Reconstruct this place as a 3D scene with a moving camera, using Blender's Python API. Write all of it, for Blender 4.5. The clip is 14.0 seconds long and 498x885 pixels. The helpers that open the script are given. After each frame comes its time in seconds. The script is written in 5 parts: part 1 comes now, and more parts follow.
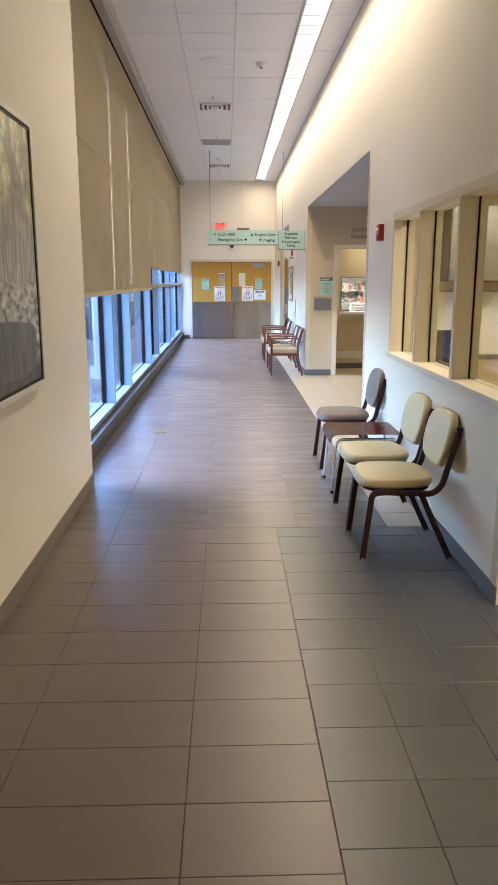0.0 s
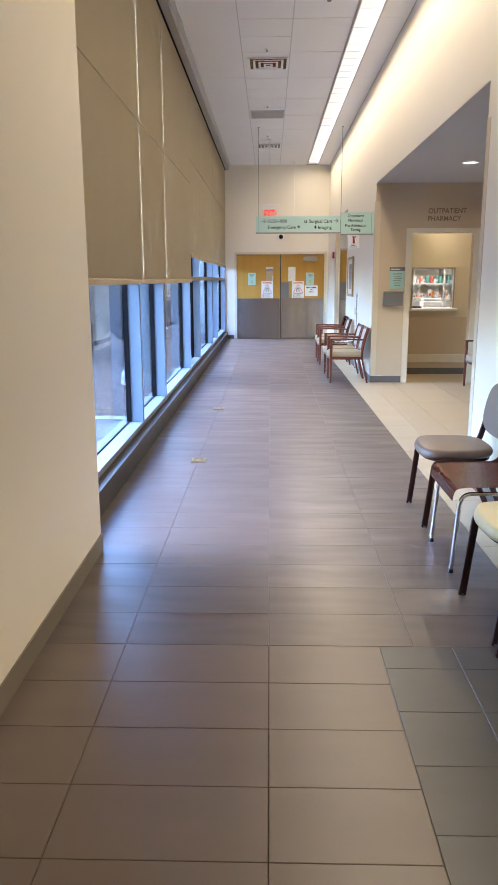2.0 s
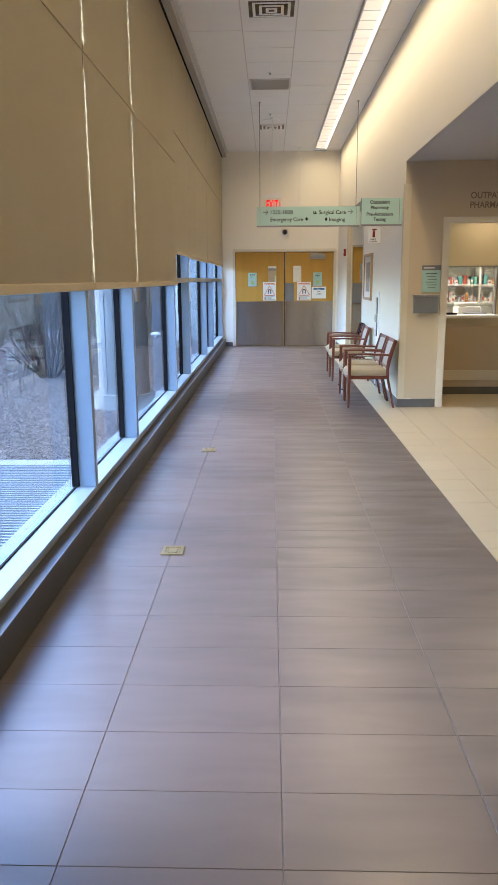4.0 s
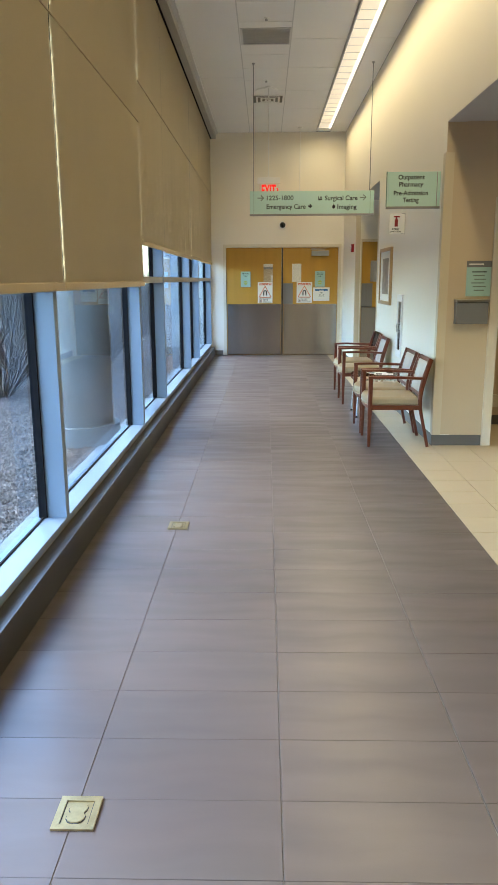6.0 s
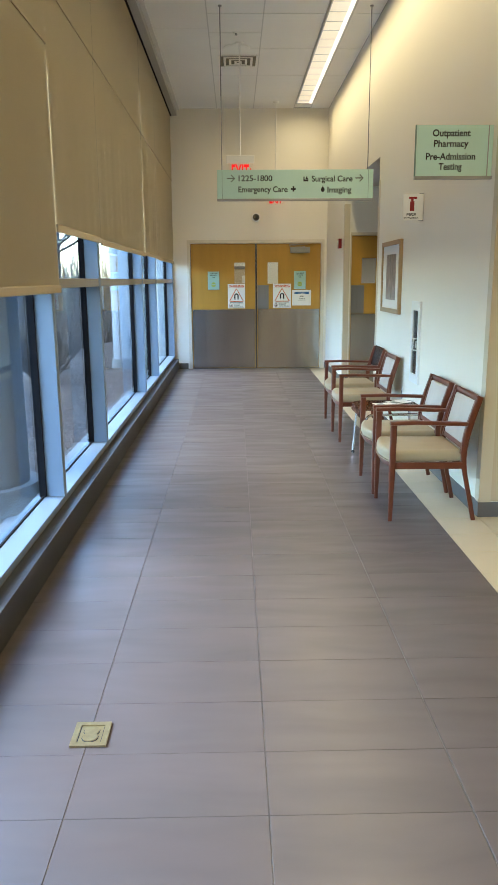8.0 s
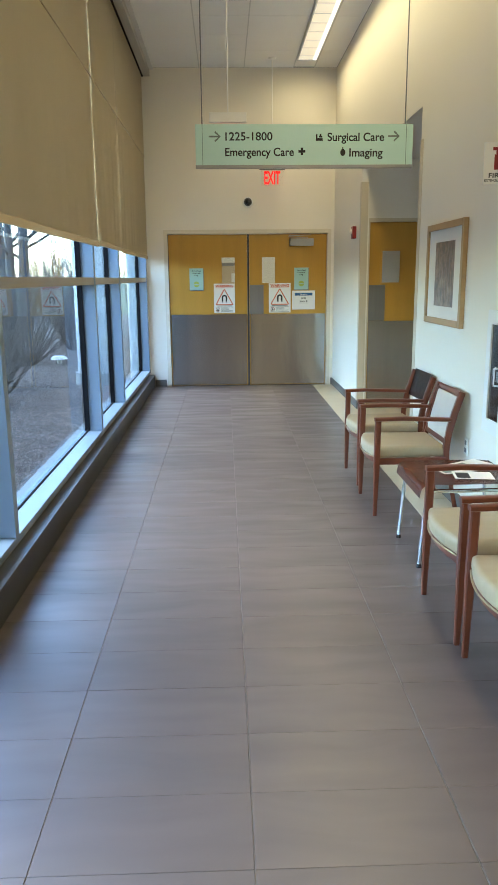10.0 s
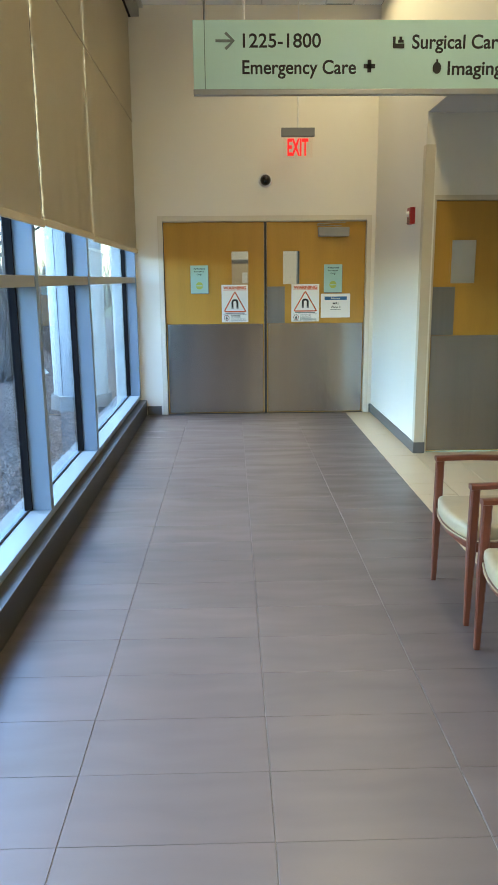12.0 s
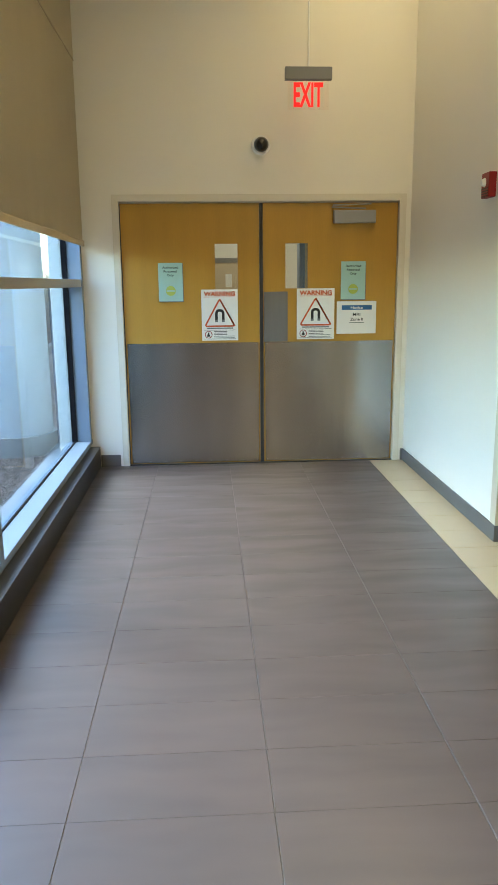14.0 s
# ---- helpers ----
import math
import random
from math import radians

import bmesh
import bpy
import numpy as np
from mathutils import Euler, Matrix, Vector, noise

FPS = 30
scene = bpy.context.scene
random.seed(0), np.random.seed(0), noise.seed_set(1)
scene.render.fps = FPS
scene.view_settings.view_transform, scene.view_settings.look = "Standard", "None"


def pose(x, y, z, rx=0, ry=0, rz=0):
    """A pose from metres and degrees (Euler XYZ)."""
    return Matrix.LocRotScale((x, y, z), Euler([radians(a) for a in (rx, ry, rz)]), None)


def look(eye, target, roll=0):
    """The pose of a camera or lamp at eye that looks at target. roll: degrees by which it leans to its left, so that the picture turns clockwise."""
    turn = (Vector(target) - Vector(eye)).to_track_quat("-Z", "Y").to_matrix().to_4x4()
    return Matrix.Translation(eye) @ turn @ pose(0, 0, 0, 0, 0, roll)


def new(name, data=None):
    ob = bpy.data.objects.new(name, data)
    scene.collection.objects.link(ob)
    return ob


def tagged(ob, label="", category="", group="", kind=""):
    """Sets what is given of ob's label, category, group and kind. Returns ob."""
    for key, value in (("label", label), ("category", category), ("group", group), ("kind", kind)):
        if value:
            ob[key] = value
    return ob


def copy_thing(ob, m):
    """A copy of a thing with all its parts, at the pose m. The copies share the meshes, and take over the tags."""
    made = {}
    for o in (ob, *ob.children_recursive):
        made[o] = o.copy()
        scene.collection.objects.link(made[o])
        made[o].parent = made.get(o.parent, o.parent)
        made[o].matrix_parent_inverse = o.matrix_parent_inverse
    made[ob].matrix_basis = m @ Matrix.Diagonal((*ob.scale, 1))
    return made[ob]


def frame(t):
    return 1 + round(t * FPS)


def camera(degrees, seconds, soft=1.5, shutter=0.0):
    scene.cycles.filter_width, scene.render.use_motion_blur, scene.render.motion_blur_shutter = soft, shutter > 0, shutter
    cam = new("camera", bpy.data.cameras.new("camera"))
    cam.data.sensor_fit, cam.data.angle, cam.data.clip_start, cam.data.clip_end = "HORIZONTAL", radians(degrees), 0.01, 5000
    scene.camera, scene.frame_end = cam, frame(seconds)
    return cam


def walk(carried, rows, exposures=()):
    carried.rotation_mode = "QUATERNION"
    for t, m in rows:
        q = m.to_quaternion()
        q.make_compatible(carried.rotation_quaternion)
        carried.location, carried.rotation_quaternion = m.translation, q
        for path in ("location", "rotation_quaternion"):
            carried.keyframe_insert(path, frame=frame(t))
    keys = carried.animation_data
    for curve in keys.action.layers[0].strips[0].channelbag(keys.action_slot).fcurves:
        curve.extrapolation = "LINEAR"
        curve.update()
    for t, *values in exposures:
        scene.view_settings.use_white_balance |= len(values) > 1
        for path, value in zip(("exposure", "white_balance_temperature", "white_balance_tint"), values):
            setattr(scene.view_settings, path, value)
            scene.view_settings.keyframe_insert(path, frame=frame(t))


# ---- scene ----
cam = camera(37.7, 14.0, soft=1.0)
PATH = [
    (0, (0.113, -0.483, 1.63), (0.171, 1.469, 1.196), 0.0),
    (0.5, (0.067, -0.048, 1.582), (0.064, 1.904, 1.147), -0.1),
    (1, (0.027, 0.412, 1.537), (-0.008, 2.364, 1.102), -0.2),
    (1.5, (0.027, 0.892, 1.517), (-0.024, 2.844, 1.084), -0.2),
    (2, (-0.031, 1.371, 1.507), (-0.086, 3.322, 1.072), -0.2),
    (2.5, (-0.049, 1.886, 1.514), (-0.105, 3.837, 1.078), -0.3),
    (3, (-0.055, 2.401, 1.521), (-0.115, 4.352, 1.085), -0.4),
    (5.5, (-0.073, 5.04, 1.54), (-0.127, 6.991, 1.104), -0.3),
    (6, (-0.077, 5.575, 1.531), (-0.123, 7.527, 1.094), -0.3),
    (6.5, (-0.077, 6.107, 1.531), (-0.11, 8.058, 1.093), -0.3),
    (7, (-0.082, 6.624, 1.534), (-0.094, 8.575, 1.095), -0.4),
    (7.5, (-0.084, 7.16, 1.541), (-0.072, 9.112, 1.103), -0.3),
    (8, (-0.115, 7.712, 1.545), (-0.081, 9.663, 1.109), -0.4),
    (10.5, (-0.085, 10.593, 1.541), (-0.024, 12.543, 1.101), -0.5),
    (11, (-0.112, 11.164, 1.531), (-0.058, 13.115, 1.092), -0.4),
    (11.5, (-0.13, 11.728, 1.53), (-0.08, 13.678, 1.091), -0.5),
    (12, (-0.134, 12.318, 1.53), (-0.09, 14.269, 1.093), -0.5),
    (12.5, (-0.157, 12.902, 1.55), (-0.116, 14.853, 1.111), -0.5),
    (13, (-0.175, 13.499, 1.563), (-0.132, 15.449, 1.122), -0.4),
    (13.5, (-0.215, 14.058, 1.553), (-0.155, 16.009, 1.118), -0.5),
    (14, (-0.198, 14.593, 1.518), (-0.09, 16.544, 1.091), -0.6),
]
walk(cam, [(t, look(eye, target, roll)) for t, eye, target, roll in PATH],
     exposures=[(0, 4.68, 5780, 19), (3, 4.44, 5930, 20), (5.5, 4.12, 6750, 7), (6.5, 4.14, 6650, 6), (12, 4.14, 6420, 2), (13, 4.10, 6950, 2), (14, 4.08, 7000, 2)])

# ---- light: overcast winter sky through the glazing, warm linear fixture in the ceiling ----
world = bpy.data.worlds.new("sky")
scene.world = world
world.use_nodes = True
wn = world.node_tree.nodes
sky = wn.new("ShaderNodeTexSky")
sky.sky_type, sky.sun_disc = "NISHITA", False
sky.sun_elevation, sky.sun_rotation = radians(44), radians(282)
sky.dust_density, sky.air_density, sky.ozone_density = 0.8, 1.3, 3.0
wn["Background"].inputs["Strength"].default_value = 0.15
world.node_tree.links.new(sky.outputs[0], wn["Background"].inputs["Color"])
sun = new("sun", bpy.data.lights.new("sun", "SUN"))
sun.data.energy, sun.data.angle, sun.data.color = 0.58, radians(34), (0.74, 0.87, 1.0)
sun.matrix_basis = look((-30, 7, 29), (0, 0, 0))

WARM = (1.0, 0.81, 0.47)


def area(name, x, y, z, sx, sy, watts, color=WARM):
    """A downward area lamp."""
    ob = new(name, bpy.data.lights.new(name, "AREA"))
    ob.data.shape, ob.data.size, ob.data.size_y = "RECTANGLE", sx, sy
    ob.data.energy, ob.data.color = watts, color
    ob.data.spread = radians(165)
    ob.location = (x, y, z)
    return ob


area("linear_lamp", 1.03, 12.3, 4.285, 0.2, 16.0, 8.7)
area("alcove_lamp", 2.30, 10.42, 2.825, 0.16, 0.16, 0.95)
# Vestibule, pharmacy and office: added fill lights with no fixture behind them.
area("vestibule_fill", 2.7, 12.9, 2.45, 0.3, 0.3, 0.22)
area("pharmacy_fill", 2.7, 14.6, 2.60, 1.4, 0.6, 3.6, (1, 0.96, 0.9))
area("office_fill", 2.9, 4.8, 2.75, 0.6, 1.2, 3.2)
# Added fill, no fixture: brightens the near floor and left wall.
area("lobby_fill", 3.0, 0.5, 2.75, 0.6, 1.2, 4.6)
# Passage and ward: added fills, tuned for brightness, without any fixture.
area("passage_fill", 3.4, 17.4, 2.80, 0.4, 0.4, 0.25)
area("ward_fill", 0.4, 22.6, 2.62, 1.2, 1.2, 1.3, (1, 0.95, 0.88))


# ---- materials ----
def mat(name, base, rough=0.5, metal=0.0, var=0.08, scale=2.0, bump=0.0, fine=120.0, stretch=(1, 1, 1), rand=0.0,
        spec=0.5, warm=None, rvar=0.05):
    """A surface with variation at two scales in world space, fine relief, and a shade of its own for each object."""
    m = bpy.data.materials.new(name)
    m.use_nodes = True
    nt = m.node_tree
    n, link = nt.nodes, nt.links.new
    b = n["Principled BSDF"]
    b.inputs["Metallic"].default_value = metal
    b.inputs["Specular IOR Level"].default_value = spec
    geo = n.new("ShaderNodeNewGeometry")
    mp = n.new("ShaderNodeMapping")
    mp.inputs["Scale"].default_value = stretch
    link(geo.outputs["Position"], mp.inputs["Vector"])
    big, small = n.new("ShaderNodeTexNoise"), n.new("ShaderNodeTexNoise")
    big.inputs["Scale"].default_value, big.inputs["Detail"].default_value = scale, 4
    small.inputs["Scale"].default_value, small.inputs["Detail"].default_value = fine, 3
    for q in (big, small):
        link(mp.outputs[0], q.inputs["Vector"])
    mix = n.new("ShaderNodeMix")
    mix.data_type = "RGBA"
    dark = [c * (1 - 2 * var) for c in base]
    lite = [min(1, c * (1 + 2 * var)) for c in (warm or base)]
    mix.inputs["A"].default_value, mix.inputs["B"].default_value = (*dark, 1), (*lite, 1)
    add = n.new("ShaderNodeMath")
    add.operation = "MULTIPLY_ADD"
    add.inputs[1].default_value = 0.35
    sub = n.new("ShaderNodeMath")
    sub.operation = "SUBTRACT"
    sub.inputs[1].default_value = 0.175
    link(small.outputs["Fac"], add.inputs[0])
    link(big.outputs["Fac"], sub.inputs[0])
    link(sub.outputs[0], add.inputs[2])
    link(add.outputs[0], mix.inputs["Factor"])
    colour = mix.outputs["Result"]
    if rand:
        info, hsv = n.new("ShaderNodeObjectInfo"), n.new("ShaderNodeHueSaturation")
        rng = n.new("ShaderNodeMapRange")
        rng.inputs["To Min"].default_value, rng.inputs["To Max"].default_value = 1 - rand, 1 + rand
        link(info.outputs["Random"], rng.inputs["Value"])
        link(rng.outputs[0], hsv.inputs["Value"])
        link(colour, hsv.inputs["Color"])
        colour = hsv.outputs["Color"]
    link(colour, b.inputs["Base Color"])
    rr = n.new("ShaderNodeMapRange")
    rr.inputs["To Min"].default_value, rr.inputs["To Max"].default_value = max(0.02, rough - rvar), rough + rvar
    link(big.outputs["Fac"], rr.inputs["Value"])
    link(rr.outputs[0], b.inputs["Roughness"])
    if bump:
        bm_ = n.new("ShaderNodeBump")
        bm_.inputs["Strength"].default_value, bm_.inputs["Distance"].default_value = min(1.0, bump * 2), 0.06 / (fine * max(stretch))
        link(small.outputs["Fac"], bm_.inputs["Height"])
        link(bm_.outputs[0], b.inputs["Normal"])
    return m


def glow(name, color, strength):
    m = bpy.data.materials.new(name)
    m.use_nodes = True
    b = m.node_tree.nodes["Principled BSDF"]
    b.inputs["Base Color"].default_value = (*color, 1)
    b.inputs["Emission Color"].default_value = (*color, 1)
    b.inputs["Emission Strength"].default_value = strength
    return m


def clear_glass(name, tint=(1, 1, 1), gloss=1.0):
    """A thin pane: see-through, with Fresnel gloss."""
    m = bpy.data.materials.new(name)
    m.use_nodes = True
    n, link = m.node_tree.nodes, m.node_tree.links.new
    n.remove(n["Principled BSDF"])
    tr, gl, lw, mx = (n.new("ShaderNode" + k) for k in ("BsdfTransparent", "BsdfGlossy", "LayerWeight", "MixShader"))
    tr.inputs["Color"].default_value = (*tint, 1)
    gl.inputs["Roughness"].default_value = 0.01
    lw.inputs["Blend"].default_value = 0.5
    pw, ma = n.new("ShaderNodeMath"), n.new("ShaderNodeMath")
    pw.operation, ma.operation = "POWER", "MULTIPLY_ADD"
    pw.inputs[1].default_value = 5.0
    ma.inputs[1].default_value, ma.inputs[2].default_value = 0.6 * gloss, 0.03 * gloss
    link(lw.outputs["Facing"], pw.inputs[0])
    link(pw.outputs[0], ma.inputs[0])
    link(ma.outputs[0], mx.inputs[0])
    link(tr.outputs[0], mx.inputs[1])
    link(gl.outputs[0], mx.inputs[2])
    link(mx.outputs[0], n["Material Output"].inputs["Surface"])
    return m


PAINT = mat("wall_paint", (0.80, 0.755, 0.66), 0.6, var=0.015, scale=0.8, bump=0.06, fine=260)
PAINT_TAN = mat("tan_paint", (0.56, 0.45, 0.31), 0.6, var=0.02, scale=0.8, bump=0.06, fine=260)
PAINT_CREAM = mat("cream_paint", (0.66, 0.58, 0.42), 0.6, var=0.02, scale=0.8, bump=0.05, fine=260)
TRIM = mat("trim_enamel", (0.68, 0.62, 0.50), 0.4, var=0.015, scale=1.5, bump=0.03)
GUARD = mat("corner_guard_vinyl", (0.60, 0.52, 0.38), 0.42, var=0.02, scale=2, bump=0.04)
RUBBER = mat("rubber_base", (0.120, 0.116, 0.110), 0.5, var=0.05, scale=4, bump=0.05)
RUBBER_T = mat("taupe_rubber_base", (0.175, 0.150, 0.120), 0.5, var=0.05, scale=4, bump=0.05)
CEIL = mat("acoustic_panel", (0.78, 0.77, 0.75), 0.85, var=0.02, scale=1.2, bump=0.25, fine=220)
GRID = mat("ceiling_grid", (0.55, 0.54, 0.53), 0.5, var=0.02)
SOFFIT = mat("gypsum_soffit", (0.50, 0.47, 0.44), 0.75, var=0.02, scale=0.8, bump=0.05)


def stone_tile(name, base, rough, coat, streak=1.0):
    """Glazed stone-look porcelain: soft wavy veins across each piece, of its own run and shade, with a faint relief."""
    m = bpy.data.materials.new(name)
    m.use_nodes = True
    n, link = m.node_tree.nodes, m.node_tree.links.new
    b = n["Principled BSDF"]
    geo, info = n.new("ShaderNodeNewGeometry"), n.new("ShaderNodeObjectInfo")
    shift, mp = n.new("ShaderNodeVectorMath"), n.new("ShaderNodeMapping")
    shift.operation = "MULTIPLY_ADD"
    shift.inputs[1].default_value = (0.0, 9.0, 31.0)
    link(info.outputs["Random"], shift.inputs[0])
    link(geo.outputs["Position"], shift.inputs[2])
    warp, bend = n.new("ShaderNodeTexNoise"), n.new("ShaderNodeVectorMath")
    warp.inputs["Scale"].default_value, warp.inputs["Detail"].default_value = 2.2, 1
    link(shift.outputs[0], warp.inputs["Vector"])
    bend.operation = "MULTIPLY_ADD"
    bend.inputs[1].default_value = (0.10, 0.16, 0.0)
    link(warp.outputs["Color"], bend.inputs[0])
    link(shift.outputs[0], bend.inputs[2])
    mp.inputs["Rotation"].default_value = (0, 0, radians(7))
    mp.inputs["Scale"].default_value = (1.0, 5.0, 1.0)
    link(bend.outputs[0], mp.inputs["Vector"])
    vein, cloud, grain = (n.new("ShaderNodeTexNoise") for _ in range(3))
    for q, sc, det, dist in ((vein, 1.5, 2.5, 0), (cloud, 1.6, 3, 0), (grain, 150, 3, 0)):
        q.inputs["Scale"].default_value, q.inputs["Detail"].default_value, q.inputs["Distortion"].default_value = sc, det, dist
    link(mp.outputs[0], vein.inputs["Vector"])
    link(geo.outputs["Position"], cloud.inputs["Vector"])
    link(geo.outputs["Position"], grain.inputs["Vector"])
    ramp = n.new("ShaderNodeValToRGB")
    ramp.color_ramp.elements[0].position, ramp.color_ramp.elements[1].position = 0.26, 0.76
    k = 0.115 * streak
    ramp.color_ramp.elements[0].color = (*[c * (1 - 1.3 * k) for c in base], 1)
    ramp.color_ramp.elements[1].color = (*[c * (1 + 1.5 * k) for c in base], 1)
    link(vein.outputs["Fac"], ramp.inputs[0])
    tone, val = n.new("ShaderNodeHueSaturation"), n.new("ShaderNodeMath")
    val.operation = "MULTIPLY_ADD"
    val.inputs[1].default_value = 0.22
    rnd = n.new("ShaderNodeMapRange")
    rnd.inputs["To Min"].default_value, rnd.inputs["To Max"].default_value = 0.872, 0.908
    link(info.outputs["Random"], rnd.inputs["Value"])
    link(cloud.outputs["Fac"], val.inputs[0])
    link(rnd.outputs[0], val.inputs[2])
    link(val.outputs[0], tone.inputs["Value"])
    link(ramp.outputs[0], tone.inputs["Color"])
    link(tone.outputs["Color"], b.inputs["Base Color"])
    rr = n.new("ShaderNodeMapRange")
    rr.inputs["From Min"].default_value, rr.inputs["From Max"].default_value = 0.3, 0.7
    rr.inputs["To Min"].default_value, rr.inputs["To Max"].default_value = rough + 0.08 * streak, rough - 0.08 * streak
    link(vein.outputs["Fac"], rr.inputs["Value"])
    link(rr.outputs[0], b.inputs["Roughness"])
    b.inputs["Specular IOR Level"].default_value = 0.8
    b.inputs["Coat Weight"].default_value, b.inputs["Coat Roughness"].default_value = coat, 0.30
    relief, fine = n.new("ShaderNodeBump"), n.new("ShaderNodeBump")
    relief.inputs["Strength"].default_value, relief.inputs["Distance"].default_value = 0.22 * streak, 0.004
    fine.inputs["Strength"].default_value, fine.inputs["Distance"].default_value = 0.25, 0.0004
    link(vein.outputs["Fac"], relief.inputs["Height"])
    link(grain.outputs["Fac"], fine.inputs["Height"])
    link(fine.outputs[0], relief.inputs["Normal"])
    link(relief.outputs[0], b.inputs["Normal"])
    return m


BROWN = stone_tile("brown_porcelain", (0.086, 0.065, 0.061), 0.375, 0.18)
# Same tile as BROWN, with the near floor's warmer light put into its colour.
BROWN_N = stone_tile("plain_lit_brown_porcelain", (0.116, 0.085, 0.073), 0.375, 0.20, 0.3)
DARKT = mat("slate_porcelain", (0.078, 0.082, 0.088), 0.33, var=0.08, scale=2.4, fine=10, stretch=(1, 2.2, 1), rand=0.05, spec=0.7)
CREAMT = mat("cream_porcelain", (0.52, 0.425, 0.28), 0.36, var=0.03, scale=2.5, fine=12, rand=0.03)
GROUT = mat("grout", (0.075, 0.058, 0.050), 0.85, var=0.1, scale=5, bump=0.1)
# The pale highlight along the far joints is put into this grout colour.
GROUT_M = mat("highlit_grout", (0.30, 0.27, 0.25), 0.7, var=0.1, scale=5, bump=0.1)
GROUT_L = mat("pale_grout", (0.27, 0.24, 0.20), 0.85, var=0.1, scale=5, bump=0.1)
# ALU and SILLM carry the blue of the skylight in their base colour.
ALU = mat("skylight_blue_aluminium", (0.19, 0.25, 0.33), 0.42, metal=0.0, var=0.03, scale=2, bump=0.03)
ALU_T = mat("bronze_aluminium", (0.33, 0.31, 0.28), 0.4, metal=0.3, var=0.03, scale=2)
SILLM = mat("sill_aluminium", (0.185, 0.24, 0.305), 0.36, metal=0.2, var=0.03, scale=2)
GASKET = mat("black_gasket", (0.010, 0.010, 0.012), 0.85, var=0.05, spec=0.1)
CURB = mat("charcoal_cover", (0.016, 0.015, 0.016), 0.4, var=0.08, scale=3)
CURBTOP = mat("curb_top", (0.075, 0.078, 0.085), 0.35, var=0.06, scale=3)
SHADE = mat("roller_fabric", (0.64, 0.55, 0.395), 0.95, var=0.025, scale=1.2, fine=60, spec=0.2)
HEM = mat("shade_hem", (0.46, 0.375, 0.255), 0.8, var=0.03, scale=3, bump=0.15, fine=400)
FASCIA = mat("pocket_fascia", (0.36, 0.34, 0.31), 0.5, var=0.03)
VENEER = mat("maple_veneer", (0.455, 0.245, 0.036), 0.38, var=0.09, scale=2.2, bump=0.04, fine=60, stretch=(3, 3, 0.25))
# Vertical colour bands paint the stretched reflections on the flat plates.
STEEL = mat("brushed_steel", (0.37, 0.35, 0.33), 0.19, metal=0.97, var=0.11, scale=2.6, fine=40, stretch=(2.0, 2.0, 0.05), rvar=0.07)
for _m in (STEEL,):
    _n = _m.node_tree.nodes
    _t = _n.new("ShaderNodeCombineXYZ")
    _t.inputs["Z"].default_value = 1.0
    _n["Principled BSDF"].inputs["Anisotropic"].default_value = 0.94
    _m.node_tree.links.new(_t.outputs[0], _n["Principled BSDF"].inputs["Tangent"])
STEEL_D = mat("steel_push_plate", (0.25, 0.245, 0.245), 0.40, metal=0.9, var=0.05, scale=3, stretch=(10, 10, 0.5))
HARD = mat("satin_hardware", (0.36, 0.36, 0.36), 0.35, metal=0.85, var=0.04, scale=6)
DARKM = mat("dark_metal", (0.06, 0.06, 0.065), 0.4, metal=0.6, var=0.05)
CHROME = mat("satin_chrome", (0.72, 0.74, 0.76), 0.2, metal=1.0, var=0.03, scale=8)
BRASS = mat("brass_plate", (0.46, 0.36, 0.19), 0.36, metal=0.9, var=0.12, scale=30, bump=0.1)
CHERRY = mat("cherry_wood", (0.120, 0.029, 0.012), 0.34, var=0.14, scale=4, bump=0.03, fine=60, stretch=(2, 2, 0.6))
CHERRY_D = mat("dark_cherry_wood", (0.035, 0.012, 0.009), 0.21, var=0.14, scale=4, fine=60, stretch=(2, 2, 0.6))
LAMINATE = mat("walnut_laminate", (0.150, 0.042, 0.018), 0.21, var=0.13, scale=3, fine=14, stretch=(1, 4, 1))
MAROON = mat("maroon_steel", (0.045, 0.014, 0.014), 0.35, metal=0.2, var=0.05)
VINYL = mat("cream_vinyl", (0.60, 0.525, 0.30), 0.40, var=0.04, scale=5, bump=0.18, fine=320)
VINYL_A = mat("cream_seat_fabric", (0.37, 0.295, 0.185), 0.45, var=0.06, scale=6, bump=0.3, fine=260, stretch=(1, 5, 1))
VINYL_B = mat("taupe_vinyl", (0.155, 0.110, 0.088), 0.40, var=0.05, scale=5, bump=0.18, fine=320)
BACKF = mat("grey_back_fabric", (0.47, 0.44, 0.40), 0.85, var=0.06, scale=8, bump=0.4, fine=420)
WHITE = mat("white_plastic", (0.78, 0.77, 0.74), 0.4, var=0.015, scale=8)
GREYP = mat("grey_plastic", (0.16, 0.165, 0.175), 0.45, var=0.03, scale=8)
BLACKP = mat("black_plastic", (0.012, 0.012, 0.013), 0.18, var=0.03, scale=8)
REDP = mat("red_plastic", (0.27, 0.010, 0.012), 0.35, var=0.04, scale=8)
MINT = mat("mint_sign_acrylic", (0.52, 0.74, 0.67), 0.35, var=0.02, scale=2)
MINT_E = mat("mint_edge", (0.22, 0.34, 0.29), 0.25, var=0.03, scale=3)
TEAL = mat("pale_teal_acrylic", (0.36, 0.56, 0.52), 0.35, var=0.02, scale=3)
INK = mat("black_ink", (0.012, 0.012, 0.012), 0.6, var=0.02)
INK_G = mat("grey_ink", (0.16, 0.20, 0.18), 0.6, var=0.02)
ORANGE = mat("orange_ink", (0.62, 0.10, 0.020), 0.6, var=0.02)
BLUE = mat("blue_ink", (0.03, 0.13, 0.30), 0.6, var=0.02)
